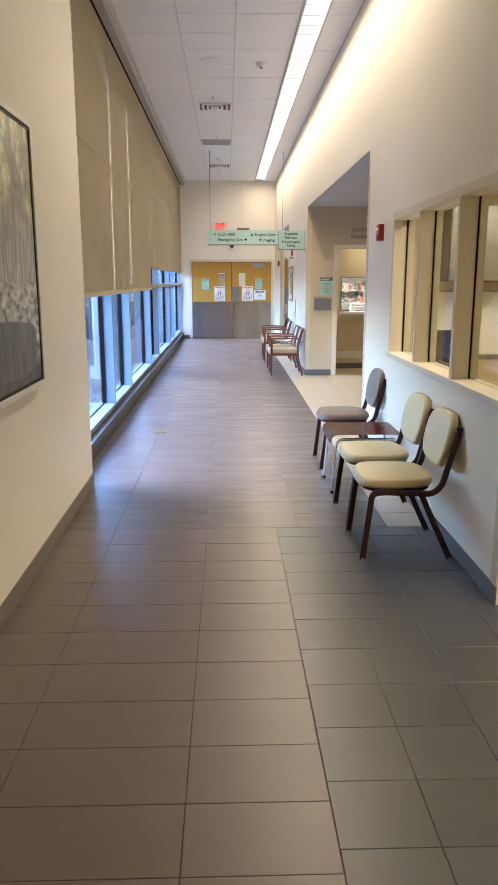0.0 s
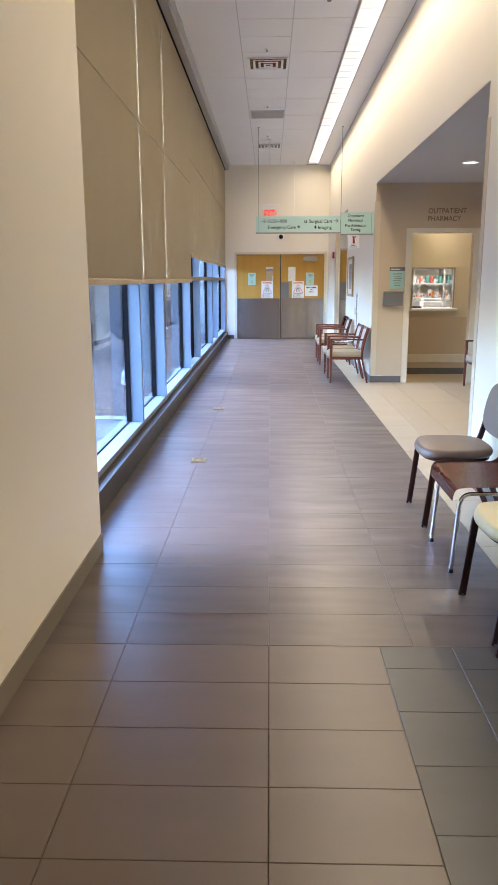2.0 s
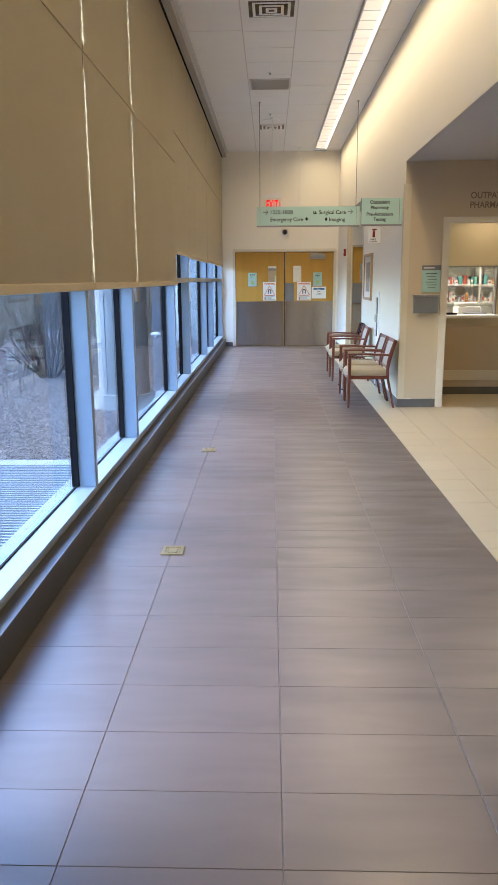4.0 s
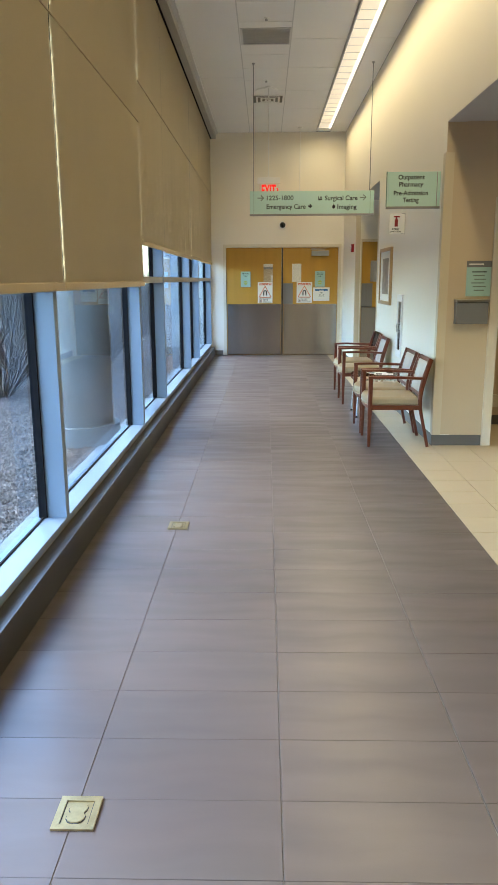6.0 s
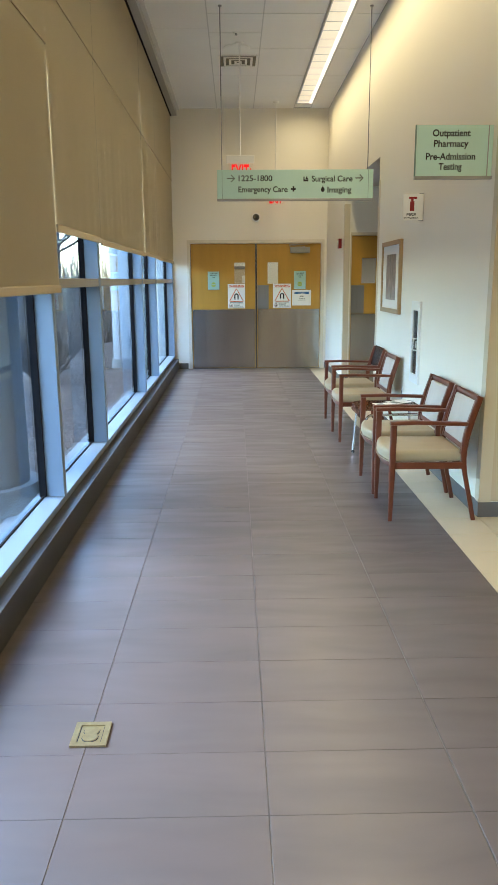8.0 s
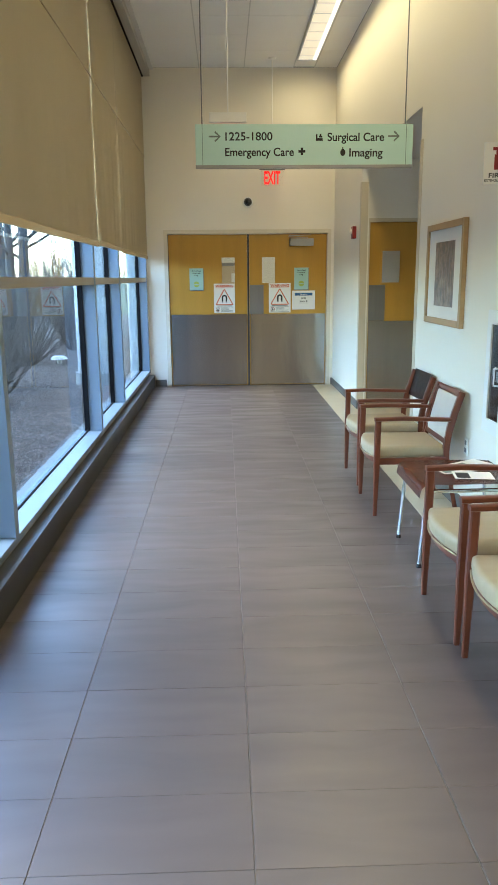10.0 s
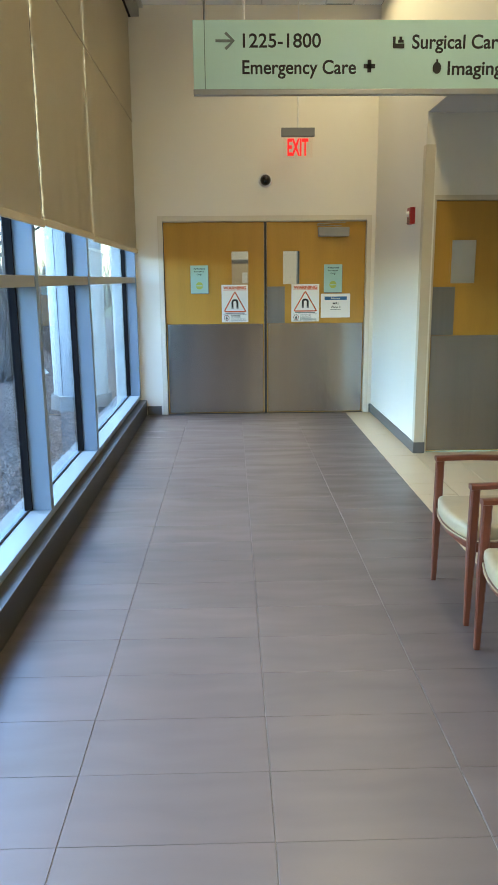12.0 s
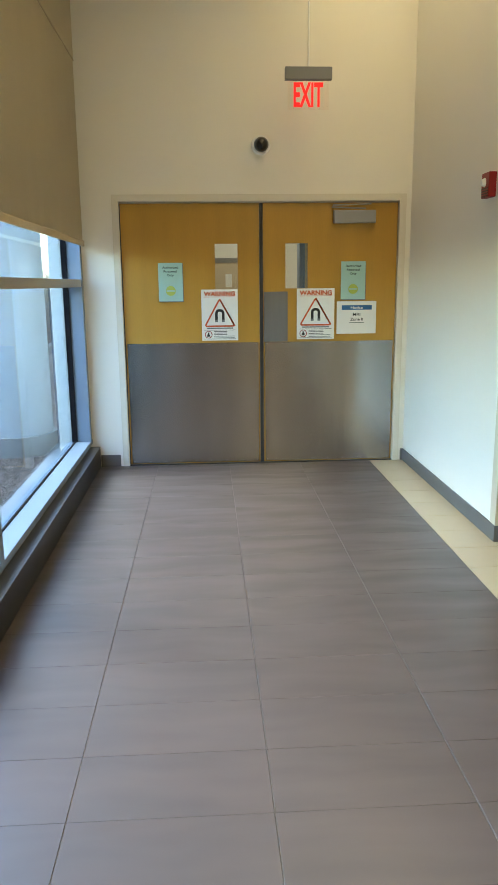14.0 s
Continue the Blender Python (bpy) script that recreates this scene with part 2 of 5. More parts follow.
LIME = mat("lime_ink", (0.42, 0.50, 0.10), 0.6, var=0.02)
PAPER = mat("paper", (0.78, 0.77, 0.73), 0.7, var=0.015, scale=6)
GOLD = mat("gilt_wood", (0.40, 0.26, 0.125), 0.4, var=0.06, scale=5, stretch=(1, 1, 6))
MIRRORED = mat("film_coated_glass", (0.62, 0.64, 0.66), 0.04, metal=0.9, var=0.01, rvar=0.01)
LENS = glow("fixture_diffuser", (1.0, 0.90, 0.74), 0.030)
LENS_E = glow("fixture_bright_edge", (1.0, 0.93, 0.80), 0.11)
EXITRED = glow("exit_letter_glow", (1.0, 0.0, 0.006), 0.050)
EXITPAN = clear_glass("exit_acrylic", (0.99, 0.97, 0.96), 0.05)
PANE = clear_glass("window_glass", (0.64, 0.72, 0.79), 1.0)
PANE_I = clear_glass("interior_glass", (0.90, 0.92, 0.90), 1.0)
CONC = mat("cast_concrete", (0.19, 0.185, 0.18), 0.8, var=0.10, scale=2.5, bump=0.3, fine=60)
CONC_L = mat("pale_concrete", (0.24, 0.238, 0.233), 0.8, var=0.08, scale=3, bump=0.3, fine=60)
COLW = mat("white_render", (0.42, 0.44, 0.455), 0.7, var=0.03, scale=2, bump=0.1)
MULCH = mat("mulch_soil", (0.105, 0.082, 0.070), 0.95, var=0.42, scale=22.0, bump=0.9, fine=45)
CHIP = mat("wood_chip", (0.165, 0.125, 0.105), 0.9, var=0.35, scale=14, bump=0.4, fine=80)
_n, _l = CHIP.node_tree.nodes, CHIP.node_tree.links
_g, _h, _r = _n.new("ShaderNodeNewGeometry"), _n.new("ShaderNodeHueSaturation"), _n.new("ShaderNodeMapRange")
_r.inputs["To Min"].default_value, _r.inputs["To Max"].default_value = 0.35, 1.9
_b = _n["Principled BSDF"].inputs["Base Color"]
_l.new(_b.links[0].from_socket, _h.inputs["Color"])
_l.new(_g.outputs["Random Per Island"], _r.inputs["Value"])
_l.new(_r.outputs[0], _h.inputs["Value"])
_l.new(_h.outputs["Color"], _b)
TWIG = mat("bare_twig", (0.078, 0.060, 0.048), 0.85, var=0.15, scale=9, bump=0.3)
BARK = mat("tree_bark", (0.125, 0.105, 0.090), 0.9, var=0.2, scale=6, bump=0.5, fine=40, stretch=(2, 2, 0.4))
LAWN = mat("winter_lawn", (0.115, 0.125, 0.060), 0.95, var=0.25, scale=0.5, bump=0.6, fine=18)

# ---- building blocks ----
ORIGIN = {}


def slabs(bm, *boxes, bevel=0.0):
    """Boxes (x0, x1, y0, y1, z0, z1) in one mesh."""
    for x0, x1, y0, y1, z0, z1 in boxes:
        made = bmesh.ops.create_cube(bm, size=1, matrix=Matrix.LocRotScale(((x0 + x1) / 2, (y0 + y1) / 2, (z0 + z1) / 2), None, (abs(x1 - x0), abs(y1 - y0), abs(z1 - z0))))
        if bevel:
            edges = {e for v in made["verts"] for e in v.link_edges}
            bmesh.ops.bevel(bm, geom=list(edges), offset=bevel, segments=2, affect="EDGES", profile=0.6)
    return bm


def box(*b, bevel=0.0):
    return slabs(bmesh.new(), b, bevel=bevel)


def part(name, bm, material, parent=None, label="", smooth=False):
    """Links a bmesh, made in world or in the parent's build space, as one mesh object."""
    base = ORIGIN.get(parent.name, Vector()) if parent else Vector()
    if base.length:
        bm.transform(Matrix.Translation(-base))
    me = bpy.data.meshes.new(name)
    bmesh.ops.recalc_face_normals(bm, faces=bm.faces[:])
    bm.to_mesh(me)
    bm.free()
    me.materials.append(material)
    if smooth:
        me.polygons.foreach_set("use_smooth", [True] * len(me.polygons))
        me.set_sharp_from_angle(angle=radians(40))
    ob = new(name, me)
    if parent:
        ob.parent = parent
        ORIGIN[ob.name] = base
    if label:
        ob["label"] = label
    return ob


def thing(name, x, y, z, label, category, group="", kind=""):
    """An Empty at a thing's base, which parents its parts."""
    ob = new(name)
    ob.empty_display_size = 0.1
    ob.location = (x, y, z)
    ORIGIN[ob.name] = Vector((x, y, z))
    return tagged(ob, label, category, group, kind)


def setting(name, bm, material, label, category, smooth=False):
    return tagged(part(name, bm, material, smooth=smooth), label, category, kind="structure")


def cyl(bm, a, b, r0, r1=None, n=16):
    """A tapered cylinder from a to b."""
    a, b = Vector(a), Vector(b)
    d = b - a
    m = Matrix.Translation((a + b) / 2) @ d.to_track_quat("Z", "Y").to_matrix().to_4x4()
    bmesh.ops.create_cone(bm, cap_ends=True, segments=n, radius1=r0, radius2=r0 if r1 is None else r1, depth=d.length, matrix=m)
    return bm


def rod(a, b, r0, r1=None, n=16):
    return cyl(bmesh.new(), a, b, r0, r1, n)


def rounded(points, r, steps=5):
    """A polyline with its inner corners turned into arcs."""
    pts = [Vector(p) for p in points]
    out = [pts[0]]
    for a, b, c in zip(pts, pts[1:], pts[2:]):
        u, v = (a - b).normalized(), (c - b).normalized()
        k = min(r, (a - b).length * 0.49, (c - b).length * 0.49)
        p, q = b + u * k, b + v * k
        for i in range(steps + 1):
            s = i / steps
            out.append(p * (1 - s) ** 2 + b * 2 * s * (1 - s) + q * s * s)
    return out + [pts[-1]]


def tube(bm, pts, w, h=None, n=8, side=(0, 1, 0), taper=1.0):
    """A bar swept along points; w across `side`, h the other way."""
    h = h or w
    pts = [Vector(p) for p in pts]
    rings = []
    for i, p in enumerate(pts):
        d = (pts[min(i + 1, len(pts) - 1)] - pts[max(i - 1, 0)]).normalized()
        s = Vector(side)
        s = (s - d * s.dot(d))
        s = s.normalized() if s.length > 1e-4 else d.orthogonal().normalized()
        u = d.cross(s)
        g = taper + (1 - taper) * min(1.0, 1.6 * i / max(1, len(pts) - 1))
        ring = []
        for k in range(n):
            a = 2 * math.pi * (k + 0.5) / n
            ca, sa = math.cos(a), math.sin(a)
            e = 0.45 if n <= 12 else 1
            ring.append(bm.verts.new(p + s * (g * w / 2 * math.copysign(abs(ca) ** e, ca)) + u * (g * h / 2 * math.copysign(abs(sa) ** e, sa))))
        rings.append(ring)
    for a, b in zip(rings, rings[1:]):
        for k in range(n):
            bm.faces.new((a[k], a[(k + 1) % n], b[(k + 1) % n], b[k]))
    bm.faces.new(rings[0][::-1])
    bm.faces.new(rings[-1])
    return bm


def sheet(bm, outline, z0, z1, bevel=0.0, m=None, segments=3):
    """An upright extrusion of an outline in x, y, its edges rounded."""
    vs = [bm.verts.new((x, y, z0)) for x, y in outline]
    f = bm.faces.new(vs)
    up = bmesh.ops.extrude_face_region(bm, geom=[f])["geom"]
    top = [v for v in up if isinstance(v, bmesh.types.BMVert)]
    bmesh.ops.translate(bm, verts=top, vec=(0, 0, z1 - z0))
    allv = vs + top
    if bevel:
        edges = [e for e in {e for v in allv for e in v.link_edges} if abs(e.verts[0].co.z - e.verts[1].co.z) < 1e-5]
        bmesh.ops.bevel(bm, geom=edges, offset=bevel, segments=segments, affect="EDGES", profile=0.5)
    if m is not None:
        bm.transform(m)
    return bm


def round_rect(x0, x1, y0, y1, r, steps=4):
    out = []
    for cx, cy, a0 in ((x1 - r, y1 - r, 0), (x0 + r, y1 - r, 90), (x0 + r, y0 + r, 180), (x1 - r, y0 + r, 270)):
        for i in range(steps + 1):
            a = radians(a0 + 90 * i / steps)
            out.append((cx + r * math.cos(a), cy + r * math.sin(a)))
    return out


FACING = Matrix(((1, 0, 0, 0), (0, 0, -1, 0), (0, 1, 0, 0), (0, 0, 0, 1)))      # x right, y up, seen from -y


def words(body, x, z, y, width, height, material, parent, name="lettering", label="", turn=None, align="LEFT", bold=0.016):
    """Lettering of the built-in font, fitted to a width and cap height, on a face seen from -y."""
    cu = bpy.data.curves.new("type", "FONT")
    cu.body, cu.extrude, cu.offset = body, 0.0006, bold
    ob = bpy.data.objects.new("type", cu)
    scene.collection.objects.link(ob)
    bpy.context.view_layer.update()
    me = bpy.data.meshes.new_from_object(ob.evaluated_get(bpy.context.evaluated_depsgraph_get()))
    bpy.data.objects.remove(ob)
    bm = bmesh.new()
    bm.from_mesh(me)
    bpy.data.meshes.remove(me)
    xs, ys = [v.co.x for v in bm.verts], [v.co.y for v in bm.verts]
    cap = 0.73
    sx, sy = width / (max(xs) - min(xs)), height / cap
    x_at = x - (width / 2 if align == "CENTER" else width if align == "RIGHT" else 0)
    bm.transform(Matrix.Translation((x_at, y, z)) @ FACING @ Matrix.Diagonal((sx, sy, 1, 1)) @ Matrix.Translation((-min(xs), 0, 0)))
    if turn is not None:
        bm.transform(turn)
    return part(name, bm, material, parent, label)


def flat(x0, x1, z0, z1, y, depth=0.001):
    """A thin raised plate on a face seen from -y."""
    return box(x0, x1, y - depth, y, z0, z1)


# ---- structure ----
XR, XL, YE, ZC = 1.48, -0.987, 20.70, 4.31
ZO = 2.84                     # soffit of the side openings

setting("wall_left_near", box(-1.45, XL, -4.0, 5.29, 0, ZC), PAINT, "warm cream painted plaster wall beside the glazing", "wall")
for nm, b in (("wall_end_left", (-1.45, -0.885, YE, YE + 0.2, 0, ZC)), ("wall_end_right", (1.385, XR + 0.15, YE, YE + 0.2, 0, ZC)), ("wall_end_header", (-0.885, 1.385, YE, YE + 0.2, 2.155, ZC))):
    setting(nm, box(*b), PAINT, "cream painted end wall around double doors", "wall")
setting("wall_right_near", slabs(bmesh.new(), (XR, XR + 0.16, 2.96, 3.05, 0, ZO), (XR, XR + 0.16, 3.05, 5.62, 0, 1.035), (XR, XR + 0.16, 3.05, 5.62, 2.135, ZO), (XR, XR + 0.16, 5.62, 6.83, 0, ZO)), PAINT, "cream painted wall with an interior window", "wall")
setting("wall_right_upper", box(XR, XR + 0.16, -4.0, YE, ZO, ZC), PAINT, "cream painted upper wall over the side openings", "wall")
setting("wall_right_middle", box(XR, XR + 0.16, 12.30, 16.09, 0, ZO), PAINT, "cream painted wall behind the waiting chairs", "wall")
setting("wall_right_far", box(XR, 1.57, 18.62, YE, 0, ZO), PAINT, "cream painted wall beside the double doors", "wall")
setting("wall_back", box(-1.6, 5.2, -4.2, -4.0, 0, ZC), PAINT, "plain cream wall closing the corridor", "wall")
# alcove, vestibule, pharmacy
setting("wall_alcove_far", slabs(bmesh.new(), (XR + 0.16, 2.02, 12.30, 12.42, 0, ZO), (2.90, 5.0, 12.30, 12.42, 0, ZO), (2.02, 2.90, 12.30, 12.42, 2.16, ZO)), PAINT_TAN, "tan painted wall with the pharmacy doorway", "wall")
setting("wall_alcove_end", box(XR + 0.006, XR + 0.16, 12.297, 12.30, 0.105, ZO), PAINT_TAN, "tan painted end face of the wall", "wall")
setting("wall_alcove_right", box(5.0, 5.2, -4.0, 12.42, 0, 3.0), PAINT_TAN, "tan painted alcove wall", "wall")
setting("wall_alcove_near", box(XR + 0.16, 5.0, 6.69, 6.83, 0, ZO), PAINT_TAN, "tan painted alcove side wall", "wall")
setting("wall_office_near", box(XR + 0.16, 5.0, 2.90, 3.0, 0, ZO), PAINT_CREAM, "cream painted office side wall", "wall")
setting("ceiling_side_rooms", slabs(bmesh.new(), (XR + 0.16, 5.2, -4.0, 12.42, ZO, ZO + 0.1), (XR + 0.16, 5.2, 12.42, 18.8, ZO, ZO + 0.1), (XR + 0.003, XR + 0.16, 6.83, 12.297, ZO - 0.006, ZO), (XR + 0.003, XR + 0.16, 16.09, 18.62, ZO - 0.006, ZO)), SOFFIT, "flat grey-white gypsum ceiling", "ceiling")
setting("wall_vestibule_left", box(1.80, 1.92, 12.42, 13.32, 0, ZO), PAINT_CREAM, "cream painted vestibule wall", "wall")
setting("wall_vestibule_right", box(3.4, 3.52, 12.42, 13.32, 0, ZO), PAINT_CREAM, "cream painted vestibule wall", "wall")
setting("wall_service", slabs(bmesh.new(), (1.80, 2.245, 13.32, 13.42, 0, ZO), (2.895, 3.52, 13.32, 13.42, 0, ZO), (2.245, 2.895, 13.32, 13.42, 0, 1.06), (2.245, 2.895, 13.32, 13.42, 1.675, ZO)), PAINT_CREAM, "cream painted wall with a pharmacy service window", "wall")
setting("wall_pharmacy", slabs(bmesh.new(), (1.7, 1.8, 13.42, 16.0, 0, ZO), (3.9, 4.0, 13.42, 16.0, 0, ZO), (1.7, 4.0, 15.9, 16.0, 0, ZO)), PAINT_CREAM, "plain pharmacy walls", "wall")
setting("wall_service_lower", box(1.92, 3.4, 13.314, 13.32, 0.10, 0.915), PAINT_TAN, "darker tan wainscot under the service window", "wall")
setting("wall_service_base", box(1.92, 3.4, 13.306, 13.314, 0.0, 0.10), RUBBER, "dark rubber base", "baseboard")
setting("wall_service_bump_rail", box(1.92, 3.4, 13.285, 13.314, 0.19, 0.325, bevel=0.006), TRIM, "cream wall bumper rail", "trim")
# side passage
setting("wall_passage_far", slabs(bmesh.new(), (2.55, 5.0, 18.66, 18.8, 0, ZO), (1.57, 2.55, 18.66, 18.8, 2.20, ZO), (1.57, 2.55, 18.74, 18.8, 0, 2.20)), PAINT, "cream painted passage wall around a door", "wall")
setting("wall_passage_near", box(XR + 0.16, 5.0, 16.0, 16.09, 0, ZO), PAINT, "cream painted passage wall", "wall")
setting("wall_passage_end", box(4.9, 5.0, 16.09, 18.66, 0, ZO), PAINT, "cream painted passage end wall", "wall")

# ceiling: lay-in panels, grid and the recess of the linear fixture, one mesh
cb = bmesh.new()
cols = [(-1.05, -0.385, 4.15, 0.15), (-0.385, 0.222, 0.607, 0.505), (0.222, 0.895, 1.214, 0.505), (1.165, XR, 1.214, 0.505)]
for x0, x1, pitch, off in cols:
    y = off - pitch * math.ceil((off + 4.0) / pitch)
    while y < YE:
        a, b = max(y, -4.0), min(y + pitch, YE)
        if b - a > 0.02:
            slabs(cb, (x0 + 0.005, x1 - 0.005, a + 0.005, b - 0.005, ZC, ZC + 0.02))
        y += pitch
slabs(cb, (-1.45, XR, -4.0, YE, ZC + 0.012, ZC + 0.14))
setting("ceiling", cb, CEIL, "white lay-in acoustic panel ceiling with thin joints", "ceiling")
setting("ceiling_grid", slabs(bmesh.new(), *[(x - 0.007, x + 0.007, -4.0, YE, ZC - 0.003, ZC + 0.004) for x in (-0.385, 0.222, 0.888, 1.172)]), GRID, "thin grey ceiling grid bars", "ceiling")
setting("shade_pocket", slabs(bmesh.new(), (-1.09, -1.05, 5.29, YE, 4.20, ZC + 0.02), (-1.135, -1.09, 5.29, YE, 4.20, 4.215)), FASCIA, "grey shade pocket fascia along the ceiling edge", "trim")
setting("shade_pocket_lip", box(-1.05, -1.005, 5.29, YE, 4.285, ZC + 0.01), GRID, "pale trim along the shade pocket", "trim")
# Solid black strip that paints the shadow line between fabric and fascia.
setting("pocket_gap_shadow_strip", box(-1.160, -1.136, 5.29, YE, 4.197, 4.203), GASKET, "black strip standing in for the shadowed slot beside the fascia", "trim")
# Black block paints the recess shadow behind the roller fabric.
setting("pocket_shadow_block", box(-1.45, -1.30, 5.29, YE, 4.05, ZC), GASKET, "black block standing in for shadow inside the shade pocket", "trim")

# linear light fixture
lf = thing("ceiling_light", 1.03, 9.0, 4.28, "long recessed linear ceiling light with ribbed warm diffuser", "ceiling light")
part("frame", slabs(bmesh.new(), (0.895, 0.912, -2.3, 20.32, 4.288, 4.325), (1.148, 1.165, -2.3, 20.32, 4.288, 4.325), (0.912, 1.148, 20.30, 20.32, 4.288, 4.325)), GRID, lf)
part("bright_edge", box(1.108, 1.147, -2.3, 20.30, 4.296, 4.303), LENS_E, lf, "brightly lit diffuser edge")
lens = part("diffuser", box(0.913, 1.107, -2.3, 20.30, 4.302, 4.308), LENS, lf, "ribbed translucent diffuser")
y = 3.0
while y < 20.2:
    part("louvre", box(0.914, 1.106, y, y + 0.006, 4.297, 4.302), CEIL, lf)
    y += 0.30

# ---- window wall ----
MULLIONS = [5.36, 7.96, 9.46, 12.11, 13.66, 16.40, 17.90, 20.63]
ww = thing("window_1", -1.25, 13.0, 0.0, "floor-level aluminium window wall with blue-grey mullions", "window", kind="structure")
for y in MULLIONS:
    part("mullion", box(-1.325, -1.185, y - 0.032, y + 0.032, 0.235, ZC, bevel=0.003), ALU, ww)
    part("gasket", slabs(bmesh.new(), (-1.335, -1.292, y - 0.050, y - 0.033, 0.242, ZC), (-1.335, -1.292, y + 0.033, y + 0.050, 0.242, ZC)), GASKET, ww, "black rubber gasket")
for a, b in zip(MULLIONS, MULLIONS[1:]):
    part("transom", box(-1.325, -1.19, a + 0.033, b - 0.033, 1.50, 1.56, bevel=0.003), ALU_T, ww, "bronze-grey transom bar")
    part("transom", box(-1.325, -1.19, a + 0.033, b - 0.033, 2.84, 2.90, bevel=0.003), ALU_T, ww, "bronze-grey transom bar")
    for z0, z1 in ((0.245, 1.50), (1.56, 2.84), (2.90, 4.29)):
        p = part("pane", box(-1.326, -1.320, a + 0.033, b - 0.033, z0, z1), PANE, ww, "faintly blue tinted window glass")
        p.visible_shadow = False
part("window_sill", box(-1.36, -1.185, 5.29, YE, 0.205, 0.240, bevel=0.003), SILLM, ww, "satin aluminium sill")
part("sill_gasket", box(-1.318, -1.306, 5.33, YE, 0.240, 0.247), GASKET, ww, "black rubber gasket")
part("sill_reveal", box(-1.40, -1.205, 5.29, YE, 0.172, 0.205), ALU_T, ww, "brown recessed strip under the sill")
setting("window_curb", box(-1.40, -1.125, 5.29, YE, 0.0, 0.168, bevel=0.004), CURB, "charcoal heater curb below the window sill", "trim")
setting("window_curb_top", box(-1.205, -1.123, 5.29, YE, 0.169, 0.174), CURBTOP, "grey metal top of the curb", "trim")
setting("window_header", box(-1.46, -1.19, 5.29, YE, 4.28, ZC + 0.1), FASCIA, "window head", "trim")
setting("wall_end_return", box(-1.325, -1.19, YE - 0.045, YE, 0.24, ZC), ALU, "aluminium end jamb", "trim")

# roller shades: a hanging sheet, a seam fold and a hem bar
def roller_shade(y0, y1, bottom, seam, wave, inset):
    t = thing("roller_shade", -1.16, (y0 + y1) / 2, bottom, "tan fabric roller shade, partly lowered over the window", "roller shade", "shades along the window wall")
    for nm, za, zb, dx in (("lower_fabric", bottom + 0.03, seam, 0.0), ("upper_fabric", seam, 4.24, 0.004)):
        bm = bmesh.new()
        ny, nz = 40, 12
        grid = []
        for i in range(ny + 1):
            row = []
            for j in range(nz + 1):
                y, z = y0 + (y1 - y0) * i / ny, za + (zb - za) * j / nz
                fall = 1 - (z - bottom) / (4.24 - bottom)
                x = -1.162 + dx + wave * fall * (math.sin(y * 9.1) + 0.6 * math.sin(y * 23.0 + 1.3))
                row.append(bm.verts.new((x, y, z)))
            grid.append(row)
        for i in range(ny):
            for j in range(nz):
                bm.faces.new((grid[i][j], grid[i + 1][j], grid[i + 1][j + 1], grid[i][j + 1]))
        bmesh.ops.solidify(bm, geom=bm.faces[:], thickness=0.003)
        part(nm, bm, SHADE, t)
    # Added sheet, hidden, stops light leaks; its inset leaves a bright seam strip.
    part("light_block_sheet", box(-1.1775, -1.1745, y0 + inset, y1, bottom + 0.02, 4.24), GASKET, t, "unseen dark sheet added to block light behind the fabric")
    part("seam", box(-1.1645, -1.1555, y0, y1, seam - 0.003, seam + 0.003), HEM, t, "welded seam across the fabric")
    part("hem_bar", box(-1.169, -1.152, y0, y1, bottom, bottom + 0.045, bevel=0.006), HEM, t, "fabric-covered hem bar")


SPLITS = [5.30, 8.06, 9.57, 12.20, 13.68, 16.53, 18.02, 20.64]
for i, (a, b) in enumerate(zip(SPLITS, SPLITS[1:])):
    low = i < 3
    roller_shade(a + (0.006 if low or i == 5 else 0.002), b - (0.006 if low or i == 4 else 0.002), 1.475 if low else 1.815 + 0.012 * (i % 2), 2.84 if low else 3.17, 0.0012 if low else 0.0035, 0.035 if low or i == 5 else 0.022)

# ---- base boards, corner guards ----
bb = 0.008
for nm, b in (("baseboard_left", (XL, XL + bb, -4.0, 5.29, 0, 0.10)), ("baseboard_left_return", (-1.10, XL + bb, 5.29, 5.298, 0, 0.10)),
              ("baseboard_right_near", (XR - bb, XR, 2.95, 6.84, 0, 0.10)), ("baseboard_right_middle", (XR - bb, XR, 12.297, 16.10, 0, 0.10)),
              ("baseboard_alcove", (XR - bb, 1.93, 12.288, 12.297, 0, 0.10)), ("baseboard_right_far", (XR - bb, XR, 18.612, YE, 0, 0.10)), ("baseboard_passage_return", (XR, 1.57, 18.612, 18.62, 0, 0.10)),
              ("baseboard_end_left", (-1.12, -0.955, YE - bb, YE, 0, 0.10)), ("baseboard_end_right", (1.455, XR - bb, YE - bb, YE, 0, 0.10)),
              ("baseboard_alcove_right", (2.99, 5.0, 12.29, 12.30, 0, 0.10))):
    left = nm.startswith("baseboard_left")
    setting(nm, box(*b), RUBBER_T if left else RUBBER, "taupe rubber base along the wall" if left else "dark grey rubber base along the wall", "baseboard")
for nm, y, s in (("corner_guard_near", 2.96, 1), ("corner_guard_alcove_near", 6.83, -1), ("corner_guard_alcove_far", 12.297, 1), ("corner_guard_passage_near", 16.09, -1), ("corner_guard_passage_far", 18.62, 1)):
    setting(nm, slabs(bmesh.new(), (XR - 0.004, XR, y, y + s * 0.075, 0.10, 2.59), (XR - 0.004, XR + 0.075, y - s * 0.004, y, 0.10, 2.59)), GUARD, "beige vinyl corner guard", "trim")

